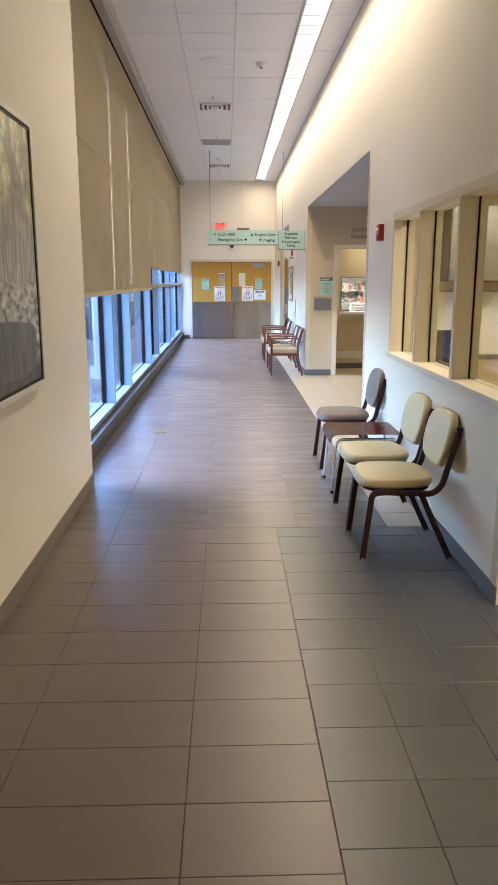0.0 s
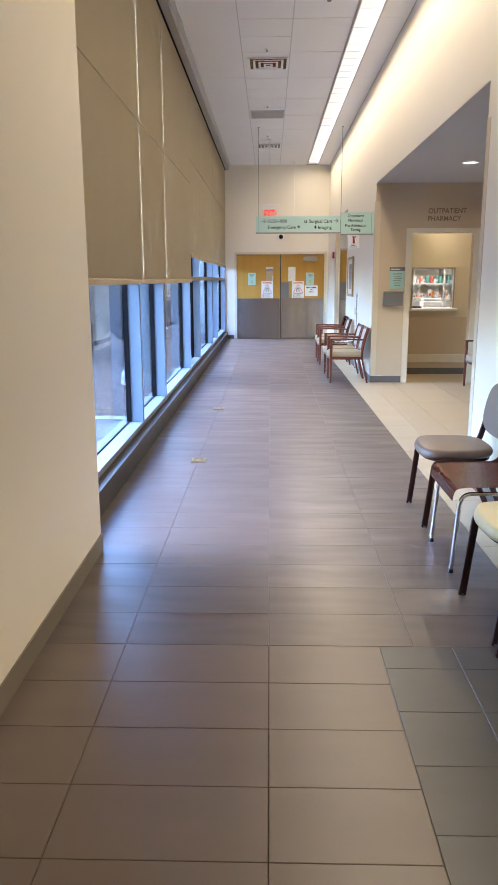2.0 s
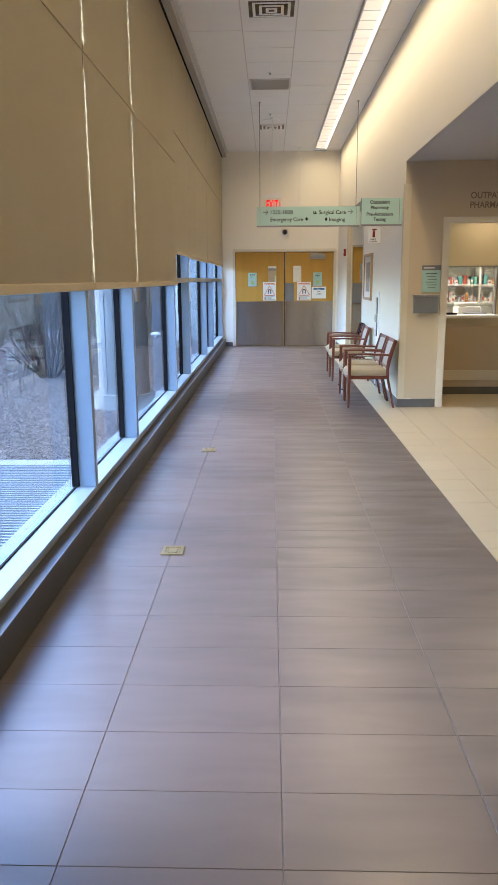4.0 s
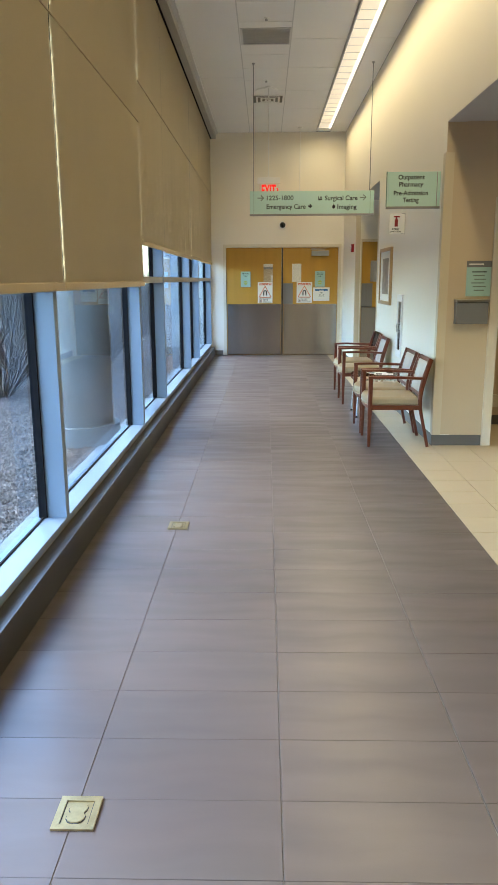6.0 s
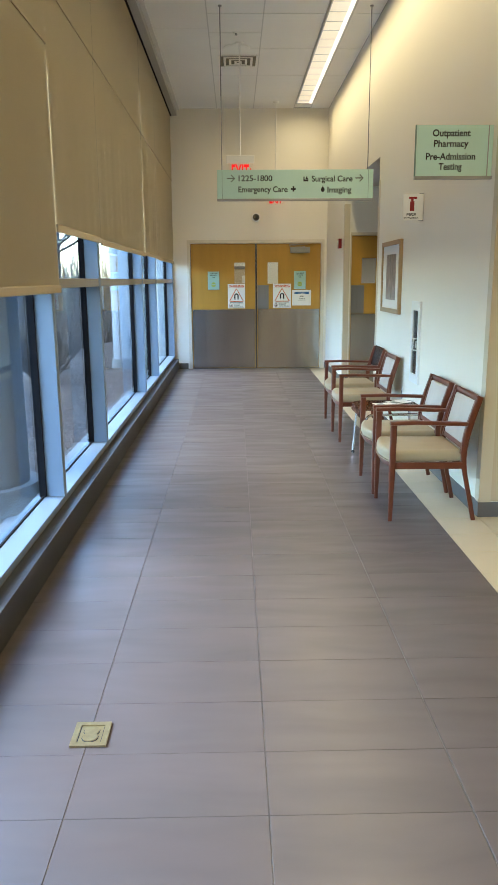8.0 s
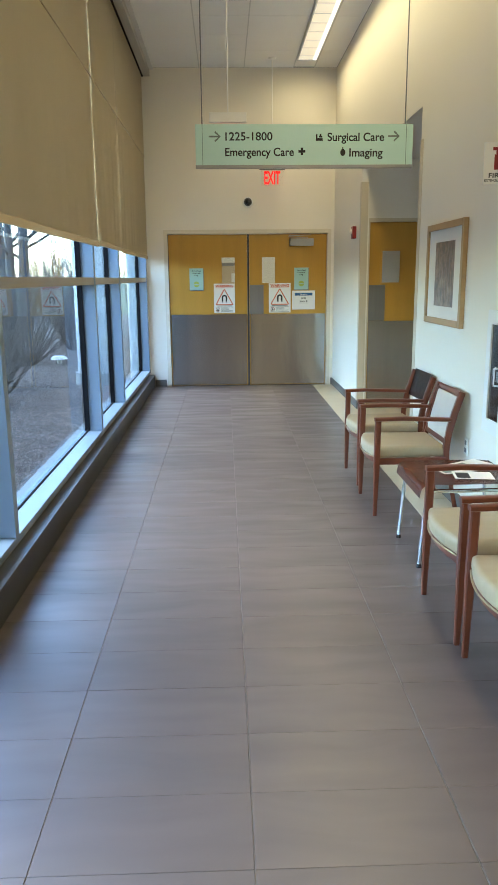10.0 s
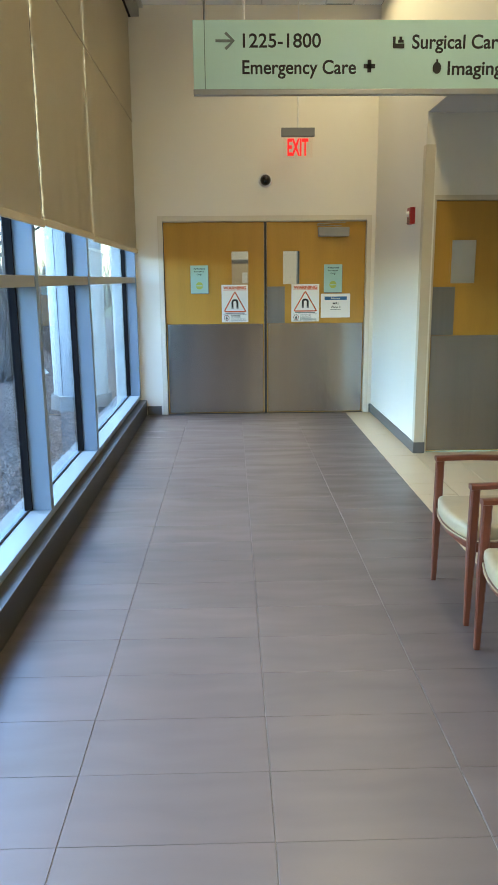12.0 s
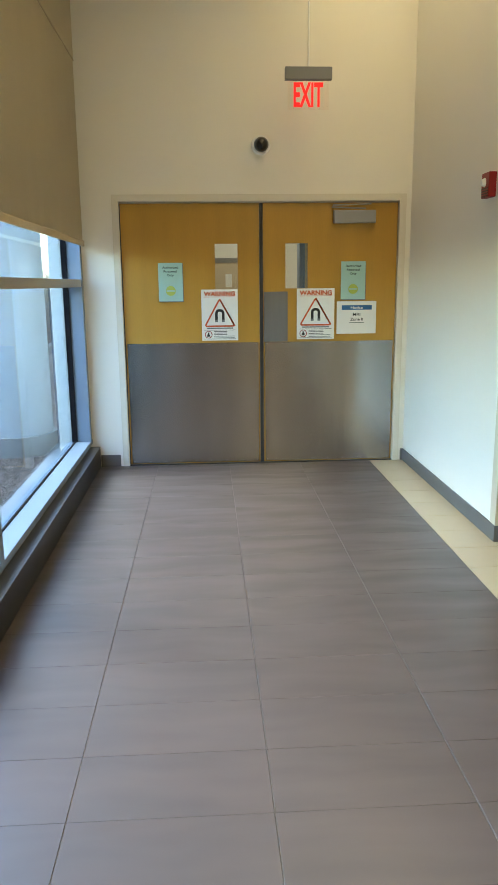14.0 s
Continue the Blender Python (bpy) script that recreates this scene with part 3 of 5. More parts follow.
# ---- doors ----
dd = thing("door_1", 0.25, YE, 0, "closed maple-veneer double doors with steel kick plates", "double door", kind="structure")
part("door_frame", slabs(bmesh.new(), (-0.934, -0.880, YE - 0.014, YE + 0.12, 0, 2.212), (1.383, 1.437, YE - 0.014, YE + 0.12, 0, 2.212), (-0.880, 1.383, YE - 0.014, YE + 0.12, 2.158, 2.212), bevel=0.003), TRIM, dd, "cream steel door frame")


def ring_box(x0, x1, y0, y1, z0, z1, hx0, hx1, hz0, hz1):
    """A slab with a hole through it."""
    return slabs(bmesh.new(), (x0, hx0, y0, y1, z0, z1), (hx1, x1, y0, y1, z0, z1), (hx0, hx1, y0, y1, z0, hz0), (hx0, hx1, y0, y1, hz1, z1))


for x0, x1, hinge in ((-0.872, 0.240, -1), (0.272, 1.376, 1)):
    wx = (-0.122, 0.065) if hinge < 0 else (0.455, 0.640)
    leaf = part("door_leaf", ring_box(x0, x1, YE + 0.020, YE + 0.064, 0.008, 2.146, wx[0], wx[1], 1.472, 1.832), VENEER, dd, "honey maple veneer leaf")
    part("kick_plate", box(x0 + 0.012, x1 - 0.010, YE + 0.0165, YE + 0.020, 0.015, 1.035), STEEL, leaf, "brushed steel kick plate")
    for k in range(9):
        for z in (0.03, 1.022):
            xx = x0 + 0.03 + k * (x1 - x0 - 0.06) / 8
            part("screw", rod((xx, YE + 0.0165, z), (xx, YE + 0.0150, z), 0.005, n=8), HARD, leaf)
    g = part("vision_panel", box(wx[0], wx[1], YE + 0.038, YE + 0.044, 1.472, 1.832), PANE_I, leaf, "clear vision panel")
    g.visible_shadow = False
    part("vision_frame", ring_box(wx[0] - 0.010, wx[1] + 0.010, YE + 0.014, YE + 0.020, 1.462, 1.842, wx[0], wx[1], 1.472, 1.832), VENEER, leaf)
part("push_plate", box(0.276, 0.474, YE + 0.0150, YE + 0.020, 1.037, 1.447), STEEL_D, dd, "dark steel push plate")
part("astragal", box(0.243, 0.269, YE + 0.010, YE + 0.05, 0.008, 2.146), DARKM, dd, "dark metal astragal")
part("hinge_edge", box(-0.880, -0.873, YE + 0.016, YE + 0.06, 0.01, 2.146), DARKM, dd, "dark continuous hinge")
part("threshold", box(-0.88, 1.383, YE + 0.0, YE + 0.10, 0.0, 0.006), DARKM, dd)
clo = part("door_closer", box(0.842, 1.186, YE - 0.035, YE + 0.018, 1.985, 2.085, bevel=0.006), HARD, dd, "grey surface door closer")
part("closer_arm", tube(bmesh.new(), [(1.10, YE - 0.03, 2.097), (0.82, YE - 0.06, 2.105), (0.84, YE - 0.005, 2.125), (1.15, YE - 0.003, 2.135)], 0.016, 0.010), HARD, clo, "closer arm")
# the ward seen through the vision panels
WY = YE + 3.2
setting("wall_ward", slabs(bmesh.new(), (-1.5, -1.3, YE + 0.2, WY, 0, 2.7), (2.1, 2.3, YE + 0.2, WY, 0, 2.7), (-1.5, 2.3, WY, WY + 0.2, 0, 2.7)), PAINT, "plain cream ward walls behind the doors", "wall")
setting("ceiling_ward", box(-1.5, 2.3, YE + 0.2, WY + 0.2, 2.7, 2.8), CEIL, "plain white ward ceiling", "ceiling")
setting("floor_ward", box(-1.5, 2.3, YE + 0.1, WY + 0.2, -0.03, -0.002), CREAMT, "pale ward floor", "floor")
d3 = thing("door_3", -0.05, WY, 0, "closed tan inner door with a white notice", "door", kind="structure")
part("door_leaf", box(-0.62, 0.30, WY - 0.03, WY, 0.008, 1.765), PAINT_TAN, d3)
part("notice", box(0.045, 0.125, WY - 0.034, WY - 0.030, 1.47, 1.63), PAPER, d3, "white notice sheet")
part("door_frame", slabs(bmesh.new(), (0.30, 0.36, WY - 0.04, WY, 0, 1.825), (-0.62, 0.30, WY - 0.04, WY, 1.765, 1.825)), HARD, d3, "grey steel frame")
wcab = thing("ward_partition", 0.93, 22.2, 0.0, "dark blue-grey steel partition post behind the doors", "partition")
part("post", box(0.745, 0.80, 22.1, 22.3, 0, 2.695), ALU, wcab)
part("screen", box(0.80, 1.6, 22.18, 22.22, 0, 2.2), PAINT_TAN, wcab)

sd = thing("door_2", 2.03, 18.66, 0, "closed maple-veneer side door with a steel kick plate", "door", kind="structure")
part("door_frame", slabs(bmesh.new(), (1.570, 1.592, 18.648, 18.78, 0, 2.20), (2.50, 2.55, 18.648, 18.78, 0, 2.20), (1.592, 2.50, 18.648, 18.78, 2.16, 2.20)), GUARD, sd, "beige steel door frame")
leaf2 = part("door_leaf", box(1.596, 2.496, 18.672, 18.716, 0.008, 2.156, bevel=0.002), VENEER, sd, "honey maple veneer leaf")
part("kick_plate", box(1.602, 2.488, 18.669, 18.672, 0.015, 1.037), STEEL, leaf2, "brushed steel kick plate")
part("push_plate", box(1.598, 1.790, 18.667, 18.672, 1.040, 1.452), STEEL_D, leaf2, "dark steel push plate")
part("vision_panel", box(1.745, 1.952, 18.670, 18.672, 1.48, 1.837), MIRRORED, leaf2, "reflective wired glass panel")
part("vision_frame", slabs(bmesh.new(), (1.733, 1.745, 18.665, 18.672, 1.468, 1.849), (1.952, 1.964, 18.665, 18.672, 1.468, 1.849), (1.745, 1.952, 18.665, 18.672, 1.837, 1.849), (1.745, 1.952, 18.665, 18.672, 1.468, 1.48)), VENEER, leaf2)
part("door_closer", box(2.14, 2.44, 18.615, 18.67, 1.99, 2.09, bevel=0.006), HARD, sd, "grey surface door closer")

# ---- notices on the doors ----
F = YE + 0.014


def door_plate(x0, x1, z0, z1, name, label, material, depth=0.006):
    t = thing(name, (x0 + x1) / 2, F, z0, label, "sign")
    part("panel", box(x0, x1, F - depth, F, z0, z1, bevel=0.0015), material, t)
    return t, F - depth


for x0, x1 in ((-0.584, -0.388), (0.915, 1.118)):
    t, f = door_plate(x0, x1, 1.378, 1.684, "door_sign", "pale teal authorized personnel sign on the door", TEAL, 0.008)
    c = (x0 + x1) / 2
    for k, w in enumerate(("Authorized", "Personnel", "Only")):
        words(w, c, 1.640 - 0.031 * k, f - 0.0004, (0.128, 0.108, 0.055)[k], 0.018, INK, t, align="CENTER")
    part("disc", rod((c, f, 1.462), (c, f - 0.001, 1.462), 0.040, n=28), LIME, t, "lime green disc")
    part("disc_bar", box(c - 0.034, c + 0.034, f - 0.0018, f - 0.001, 1.456, 1.468), TEAL, t)
    part("backing", box(x0 + 0.004, x1 + 0.006, F, F + 0.003, 1.372, 1.680), GREYP, t, "grey plate behind the sign, offset right and down")

for x0, x1 in ((-0.240, 0.060), (0.549, 0.864)):
    t, f = door_plate(x0, x1, 1.054, 1.470, "warning_notice", "white magnetic field warning notice on the door", PAPER, 0.004)
    c, w = (x0 + x1) / 2, x1 - x0
    words("WARNING", c, 1.418, f - 0.0004, w * 0.86, 0.036, ORANGE, t, "heading", align="CENTER", bold=0.04)
    part("rule", flat(x0 + 0.02, x1 - 0.02, 1.408, 1.411, f), ORANGE, t)
    tri = bmesh.new()
    pts = [(c, f - 0.0008, 1.392), (c + w * 0.41, f - 0.0008, 1.172), (c - w * 0.41, f - 0.0008, 1.172), (c, f - 0.0008, 1.392), (c + w * 0.41, f - 0.0008, 1.172)]
    tube(tri, rounded(pts, 0.02, 3), 0.0016, 0.013, n=6)
    part("triangle", tri, ORANGE, t, "orange warning triangle")
    mag = [(c - 0.028, f - 0.0008, 1.215), (c - 0.028, f - 0.0008, 1.300), (c + 0.028, f - 0.0008, 1.300), (c + 0.028, f - 0.0008, 1.215)]
    part("magnet", tube(bmesh.new(), rounded(mag, 0.028, 6), 0.0016, 0.022, n=6), INK, t, "black horseshoe magnet")
    for sx in (-0.040, 0.016):
        part("magnet_tip", box(c + sx, c + sx + 0.024, f - 0.0022, f - 0.0004, 1.206, 1.224), GREYP, t)
    part("small_print", flat(c - w * 0.36, c + w * 0.36, 1.150, 1.160, f), INK_G, t)
    part("rule", flat(x0 + 0.02, x1 - 0.02, 1.138, 1.1405, f), INK, t)
    part("rule", flat(x0 + 0.02, x1 - 0.02, 1.066, 1.0685, f), INK, t)
    ring = bmesh.new()
    tube(ring, [(x0 + 0.055 + 0.028 * math.cos(a * math.pi / 10), f - 0.0008, 1.103 + 0.028 * math.sin(a * math.pi / 10)) for a in range(21)], 0.0016, 0.006, n=6)
    part("symbol_ring", ring, REDP, t)
    part("symbol", slabs(bmesh.new(), (x0 + 0.043, x0 + 0.067, f - 0.001, f, 1.086, 1.104), (x0 + 0.049, x0 + 0.061, f - 0.001, f, 1.104, 1.120)), INK, t)
    for k in range(5):
        part("text_bar", flat(x0 + 0.10, x1 - (0.09 if k < 3 else 0.03), 1.126 - 0.013 * k, 1.1305 - 0.013 * k, f), INK if k < 3 else INK_G, t)

t, f = door_plate(0.884, 1.216, 1.095, 1.362, "mri_notice", "white notice sheet in a clear holder on the door", WHITE, 0.005)
part("sheet", flat(0.905, 1.195, 1.115, 1.345, f), PAPER, t)
part("header", flat(0.925, 1.178, 1.292, 1.330, f - 0.001), BLUE, t, "blue header bar")
words("Notice", 1.051, 1.300, f - 0.0024, 0.10, 0.021, PAPER, t, "heading", align="CENTER")
words("MRI", 1.051, 1.243, f - 0.0014, 0.062, 0.024, INK, t, align="CENTER")
words("Zone II", 1.051, 1.203, f - 0.0014, 0.108, 0.024, INK, t, align="CENTER")
part("text_bar", flat(0.99, 1.112, 1.184, 1.189, f - 0.001), INK_G, t)

# ---- hanging direction sign ----
hs = thing("hanging_sign", 0.55, 16.05, 2.385, "mint-green hanging direction sign with black lettering", "sign")
part("panel", box(-0.295, 1.400, 16.040, 16.056, 2.402, 2.702, bevel=0.002), MINT, hs, "mint acrylic panel")
part("bottom_rail", box(-0.297, 1.402, 16.032, 16.064, 2.378, 2.404, bevel=0.003), HARD, hs, "grey aluminium rail")
for x in (-0.243, 1.345):
    part("end_strip", box(x, x + 0.004, 16.0385, 16.040, 2.404, 2.70), MINT_E, hs)
for x in (-0.241, 1.337):
    part("cable", rod((x, 16.048, 2.70), (x, 16.048, ZC), 0.0048, n=8), GREYP, hs, "thin steel suspension rod")
    part("ceiling_cup", rod((x, 16.048, ZC), (x, 16.048, ZC - 0.012), 0.02, n=14), HARD, hs)
f = 16.0395
words("1225-1800", -0.063, 2.585, f, 0.365, 0.062, INK, hs, bold=0.012)
words("Emergency Care", -0.066, 2.471, f, 0.535, 0.062, INK, hs)
words("Surgical Care", 0.731, 2.579, f, 0.443, 0.062, INK, hs)
words("Imaging", 0.903, 2.465, f, 0.262, 0.062, INK, hs)
part("cross", slabs(bmesh.new(), (0.505, 0.559, f - 0.001, f, 2.494, 2.513), (0.523, 0.541, f - 0.001, f, 2.476, 2.531)), INK, hs, "black medical cross")
for x in (-0.19, 1.205):
    a = bmesh.new()
    slabs(a, (x, x + 0.078, f - 0.001, f, 2.607, 2.619))
    tube(a, [(x + 0.046, f - 0.0006, 2.648), (x + 0.084, f - 0.0006, 2.613), (x + 0.046, f - 0.0006, 2.578)], 0.0012, 0.013, n=6)
    part("arrow", a, INK_G, hs, "grey arrow")
part("surgical_icon", slabs(bmesh.new(), (0.640, 0.694, f - 0.001, f, 2.580, 2.600), (0.640, 0.652, f - 0.001, f, 2.600, 2.630), (0.664, 0.690, f - 0.001, f, 2.604, 2.616), (0.670, 0.682, f - 0.001, f, 2.616, 2.630)), INK, hs, "black pictogram")
im = bmesh.new()
sheet(im, [(0.020 * math.cos(i * math.pi / 8), 0.026 * math.sin(i * math.pi / 8)) for i in range(16)], 0, 0.001, m=Matrix.Translation((0.852, f, 2.495)) @ FACING)
slabs(im, (0.848, 0.856, f - 0.001, f, 2.518, 2.534))
part("imaging_icon", im, INK, hs, "black pictogram")

# ---- blade sign of the pharmacy ----
bs = thing("blade_sign", 1.24, 12.45, 2.14, "mint-green wall-mounted pharmacy sign with black lettering", "sign")
part("panel", box(1.004, 1.476, 12.442, 12.458, 2.158, 2.455, bevel=0.002), MINT, bs, "mint acrylic panel")
part("rail", slabs(bmesh.new(), (1.000, 1.478, 12.436, 12.464, 2.140, 2.160), (1.444, 1.450, 12.4405, 12.442, 2.16, 2.452)), HARD, bs, "grey aluminium rail")
part("edge", box(0.999, 1.004, 12.440, 12.461, 2.160, 2.457), MINT_E, bs)
f = 12.4415
for w, wid, z in (("Outpatient", 0.232, 2.391), ("Pharmacy", 0.213, 2.330), ("Pre-Admission", 0.305, 2.256), ("Testing", 0.143, 2.197)):
    words(w, 1.218, z, f, wid, 0.040, INK, bs, align="CENTER", bold=0.022)

fs = thing("fire_sign", 1.40, 14.1, 2.02, "small white fire extinguisher blade sign on the wall", "sign")
part("panel", box(1.305, 1.476, 14.095, 14.100, 2.022, 2.236), WHITE, fs)
part("side_flange", box(1.44, 1.478, 14.100, 14.112, 2.018, 2.240), GREYP, fs)
part("extinguisher_icon", slabs(bmesh.new(), (1.362, 1.398, 14.0935, 14.095, 2.098, 2.175), (1.370, 1.390, 14.0935, 14.095, 2.175, 2.195), (1.352, 1.420, 14.0935, 14.095, 2.195, 2.212)), REDP, fs, "red extinguisher pictogram")
words("FIRE", 1.375, 2.058, 14.0945, 0.078, 0.024, INK, fs, align="CENTER")
words("EXTINGUISHER", 1.375, 2.037, 14.0945, 0.122, 0.013, INK, fs, align="CENTER")

# ---- exit signs ----
def exit_sign(x0, x1, y, top, house, arrow):
    c = (x0 + x1) / 2
    t = thing("exit_sign", c, y, top - 0.27, "pendant edge-lit exit sign with glowing red letters", "exit sign", "exit signs")
    part("housing", box(x0, x1, y - 0.025, y + 0.025, top - 0.085, top, bevel=0.004), house, t, "metal lamp housing")
    part("acrylic_panel", box(x0 + 0.02, x1 - 0.02, y - 0.004, y + 0.004, top - 0.285, top - 0.085), EXITPAN, t, "clear acrylic panel")
    words("EXIT", c, top - 0.262, y - 0.0065, 0.215, 0.165, EXITRED, t, "letters", "glowing red letters", align="CENTER", bold=0.028)
    if arrow:
        part("arrow", tube(bmesh.new(), [(c + 0.122, y - 0.0065, top - 0.15), (c + 0.142, y - 0.0065, top - 0.18), (c + 0.122, y - 0.0065, top - 0.21)], 0.0012, 0.014, n=6), EXITRED, t)
    part("pendant_rod", rod((c, y, top), (c, y, ZC), 0.007, n=10), WHITE, t, "white pendant rod")
    part("canopy", rod((c, y, ZC), (c, y, ZC - 0.018), 0.055, 0.045, n=24), WHITE, t, "white ceiling canopy")


exit_sign(-0.205, 0.140, 17.26, 3.035, WHITE, True)
exit_sign(0.402, 0.742, 20.26, 3.030, GREYP, False)

# ---- wall devices ----
cc = thing("security_camera", 0.258, YE, 2.50, "white dome security camera on the wall", "camera")
part("base", rod((0.258, YE, 2.580), (0.258, YE - 0.045, 2.580), 0.075, 0.068, n=32), WHITE, cc, smooth=True)
dm = bmesh.new()
bmesh.ops.create_uvsphere(dm, u_segments=28, v_segments=14, radius=0.052, matrix=Matrix.Translation((0.258, YE - 0.048, 2.578)))
part("dome", dm, BLACKP, cc, "smoked black dome", smooth=True)
part("rim", tube(bmesh.new(), [(0.258 + 0.054 * math.cos(a * math.pi / 16), YE - 0.047, 2.578 + 0.054 * math.sin(a * math.pi / 16)) for a in range(33)], 0.006, n=6), GREYP, cc)


def alarm(y, z):
    t = thing("fire_alarm", XR, y, z - 0.08, "red fire alarm strobe on the wall", "fire alarm", "wall alarms")
    part("body", box(XR - 0.045, XR, y - 0.06, y + 0.06, z - 0.07, z + 0.07, bevel=0.006), REDP, t)
    part("strobe", rod((XR - 0.045, y + 0.01, z + 0.015), (XR - 0.064, y + 0.01, z + 0.015), 0.026, 0.018, n=16), WHITE, t, "clear strobe lens")
    for k in range(4):
        part("grille_bar", box(XR - 0.0475, XR - 0.045, y - 0.05, y + 0.05, z - 0.065 + 0.014 * k, z - 0.059 + 0.014 * k), MAROON, t)


alarm(6.11, 2.038)
alarm(18.97, 2.06)

ex = thing("extinguisher_cabinet", XR, 14.16, 0.63, "white recessed fire extinguisher cabinet with a narrow glass", "fire cabinet")
part("frame", slabs(bmesh.new(), (XR - 0.016, XR, 14.010, 14.075, 0.635, 1.350), (XR - 0.016, XR, 14.255, 14.322, 0.635, 1.350), (XR - 0.016, XR, 14.075, 14.255, 1.270, 1.350), (XR - 0.016, XR, 14.075, 14.255, 0.635, 0.715)), WHITE, ex, "white steel door frame")
part("glass", box(XR - 0.007, XR - 0.002, 14.075, 14.255, 0.715, 1.270), BLACKP, ex, "dark glass strip")
part("pull_handle", tube(bmesh.new(), rounded([(XR - 0.010, 14.10, 1.03), (XR - 0.045, 14.10, 1.03), (XR - 0.045, 14.10, 0.93), (XR - 0.010, 14.10, 0.93)], 0.015), 0.014), CHROME, ex, "chrome pull handle", smooth=True)
part("latch", box(XR - 0.024, XR - 0.016, 14.085, 14.12, 0.95, 1.01), CHROME, ex)

ou = thing("wall_outlet", XR, 14.62, 0.44, "white electrical outlet plate on the wall", "outlet")
part("plate", box(XR - 0.006, XR, 14.585, 14.655, 0.40, 0.515, bevel=0.002), WHITE, ou)
part("socket", slabs(bmesh.new(), (XR - 0.008, XR - 0.006, 14.605, 14.635, 0.418, 0.446), (XR - 0.008, XR - 0.006, 14.605, 14.635, 0.468, 0.496)), GREYP, ou)


def print_material(name, low, high, dark, scale, split=None, wet=((0.10, 0.10, 0.10), (0.55, 0.56, 0.57)), stretch=(1, 4, 0.9)):
    """A printed landscape: soft tonal patches, with water-like streaks below a shore line."""
    m = bpy.data.materials.new(name)
    m.use_nodes = True
    n, link = m.node_tree.nodes, m.node_tree.links.new
    b = n["Principled BSDF"]
    b.inputs["Roughness"].default_value = 0.3
    geo = n.new("ShaderNodeNewGeometry")
    big, streak = n.new("ShaderNodeTexNoise"), n.new("ShaderNodeTexNoise")
    big.inputs["Scale"].default_value, big.inputs["Detail"].default_value = scale, 9
    big.inputs["Roughness"].default_value = 0.65
    mp = n.new("ShaderNodeMapping")
    mp.inputs["Scale"].default_value = stretch
    streak.inputs["Scale"].default_value, streak.inputs["Detail"].default_value = scale, 6
    link(geo.outputs["Position"], big.inputs["Vector"])
    link(geo.outputs["Position"], mp.inputs["Vector"])
    link(mp.outputs[0], streak.inputs["Vector"])
    ra, rb = n.new("ShaderNodeValToRGB"), n.new("ShaderNodeValToRGB")
    ra.color_ramp.elements[0].color, ra.color_ramp.elements[0].position = (*dark, 1), 0.36
    ra.color_ramp.elements[1].color, ra.color_ramp.elements[1].position = (*high, 1), 0.66
    mid = ra.color_ramp.elements.new(0.5)
    mid.color = (*low, 1)
    rb.color_ramp.elements[0].color, rb.color_ramp.elements[0].position = (*wet[0], 1), 0.35
    rb.color_ramp.elements[1].color, rb.color_ramp.elements[1].position = (*wet[1], 1), 0.66
    link(big.outputs["Fac"], ra.inputs[0])
    link(streak.outputs["Fac"], rb.inputs[0])
    mix = n.new("ShaderNodeMix")
    mix.data_type = "RGBA"
    link(ra.outputs[0], mix.inputs["A"])
    link(rb.outputs[0], mix.inputs["B"])
    sep, rng = n.new("ShaderNodeSeparateXYZ"), n.new("ShaderNodeMapRange")
    link(geo.outputs["Position"], sep.inputs[0])
    if split:
        rng.inputs["From Min"].default_value, rng.inputs["From Max"].default_value = split[0], split[1]
    link(sep.outputs["Z"], rng.inputs["Value"])
    if split:
        link(rng.outputs[0], mix.inputs["Factor"])
    else:
        mix.inputs["Factor"].default_value = 0.25
    link(mix.outputs["Result"], b.inputs["Base Color"])
    return m


ROCKS = print_material("rock_print", (0.035, 0.034, 0.032), (0.10, 0.095, 0.085), (0.018, 0.018, 0.02), 5, (1.16, 1.30), ((0.12, 0.12, 0.09), (0.80, 0.80, 0.80)), (1, 2.5, 5))
FALLS = print_material("waterfall_print", (0.26, 0.27, 0.14), (0.80, 0.78, 0.50), (0.06, 0.08, 0.05), 7, (2.10, 1.84), ((0.24, 0.24, 0.24), (0.62, 0.63, 0.64)), (1, 6, 0.9))
BOULDER = print_material("boulder_print", (0.050, 0.050, 0.052), (0.085, 0.085, 0.09), (0.03, 0.03, 0.03), 3)
AUTUMN = print_material("woodland_print", (0.16, 0.10, 0.08), (0.34, 0.24, 0.17), (0.05, 0.05, 0.06), 14)

ar = thing("framed_waterfall_print", XL, 3.05, 1.04, "large framed waterfall photograph with a white frame", "picture")
ay0, ay1, az0, az1 = 2.30, 3.735, 1.05, 2.455
part("frame", slabs(bmesh.new(), (XL, XL + 0.055, ay0, ay0 + 0.03, az0, az1), (XL, XL + 0.055, ay1 - 0.03, ay1, az0, az1), (XL, XL + 0.055, ay0 + 0.03, ay1 - 0.03, az0, az0 + 0.03), (XL, XL + 0.055, ay0 + 0.03, ay1 - 0.03, az1 - 0.03, az1)), WHITE, ar, "slim white frame")
part("black_border", slabs(bmesh.new(), (XL, XL + 0.048, ay0 + 0.03, ay0 + 0.045, az0 + 0.03, az1 - 0.03), (XL, XL + 0.048, ay1 - 0.045, ay1 - 0.03, az0 + 0.03, az1 - 0.03), (XL, XL + 0.048, ay0 + 0.045, ay1 - 0.045, az0 + 0.03, az0 + 0.045), (XL, XL + 0.048, ay0 + 0.045, ay1 - 0.045, az1 - 0.045, az1 - 0.03)), INK, ar, "black inner border")
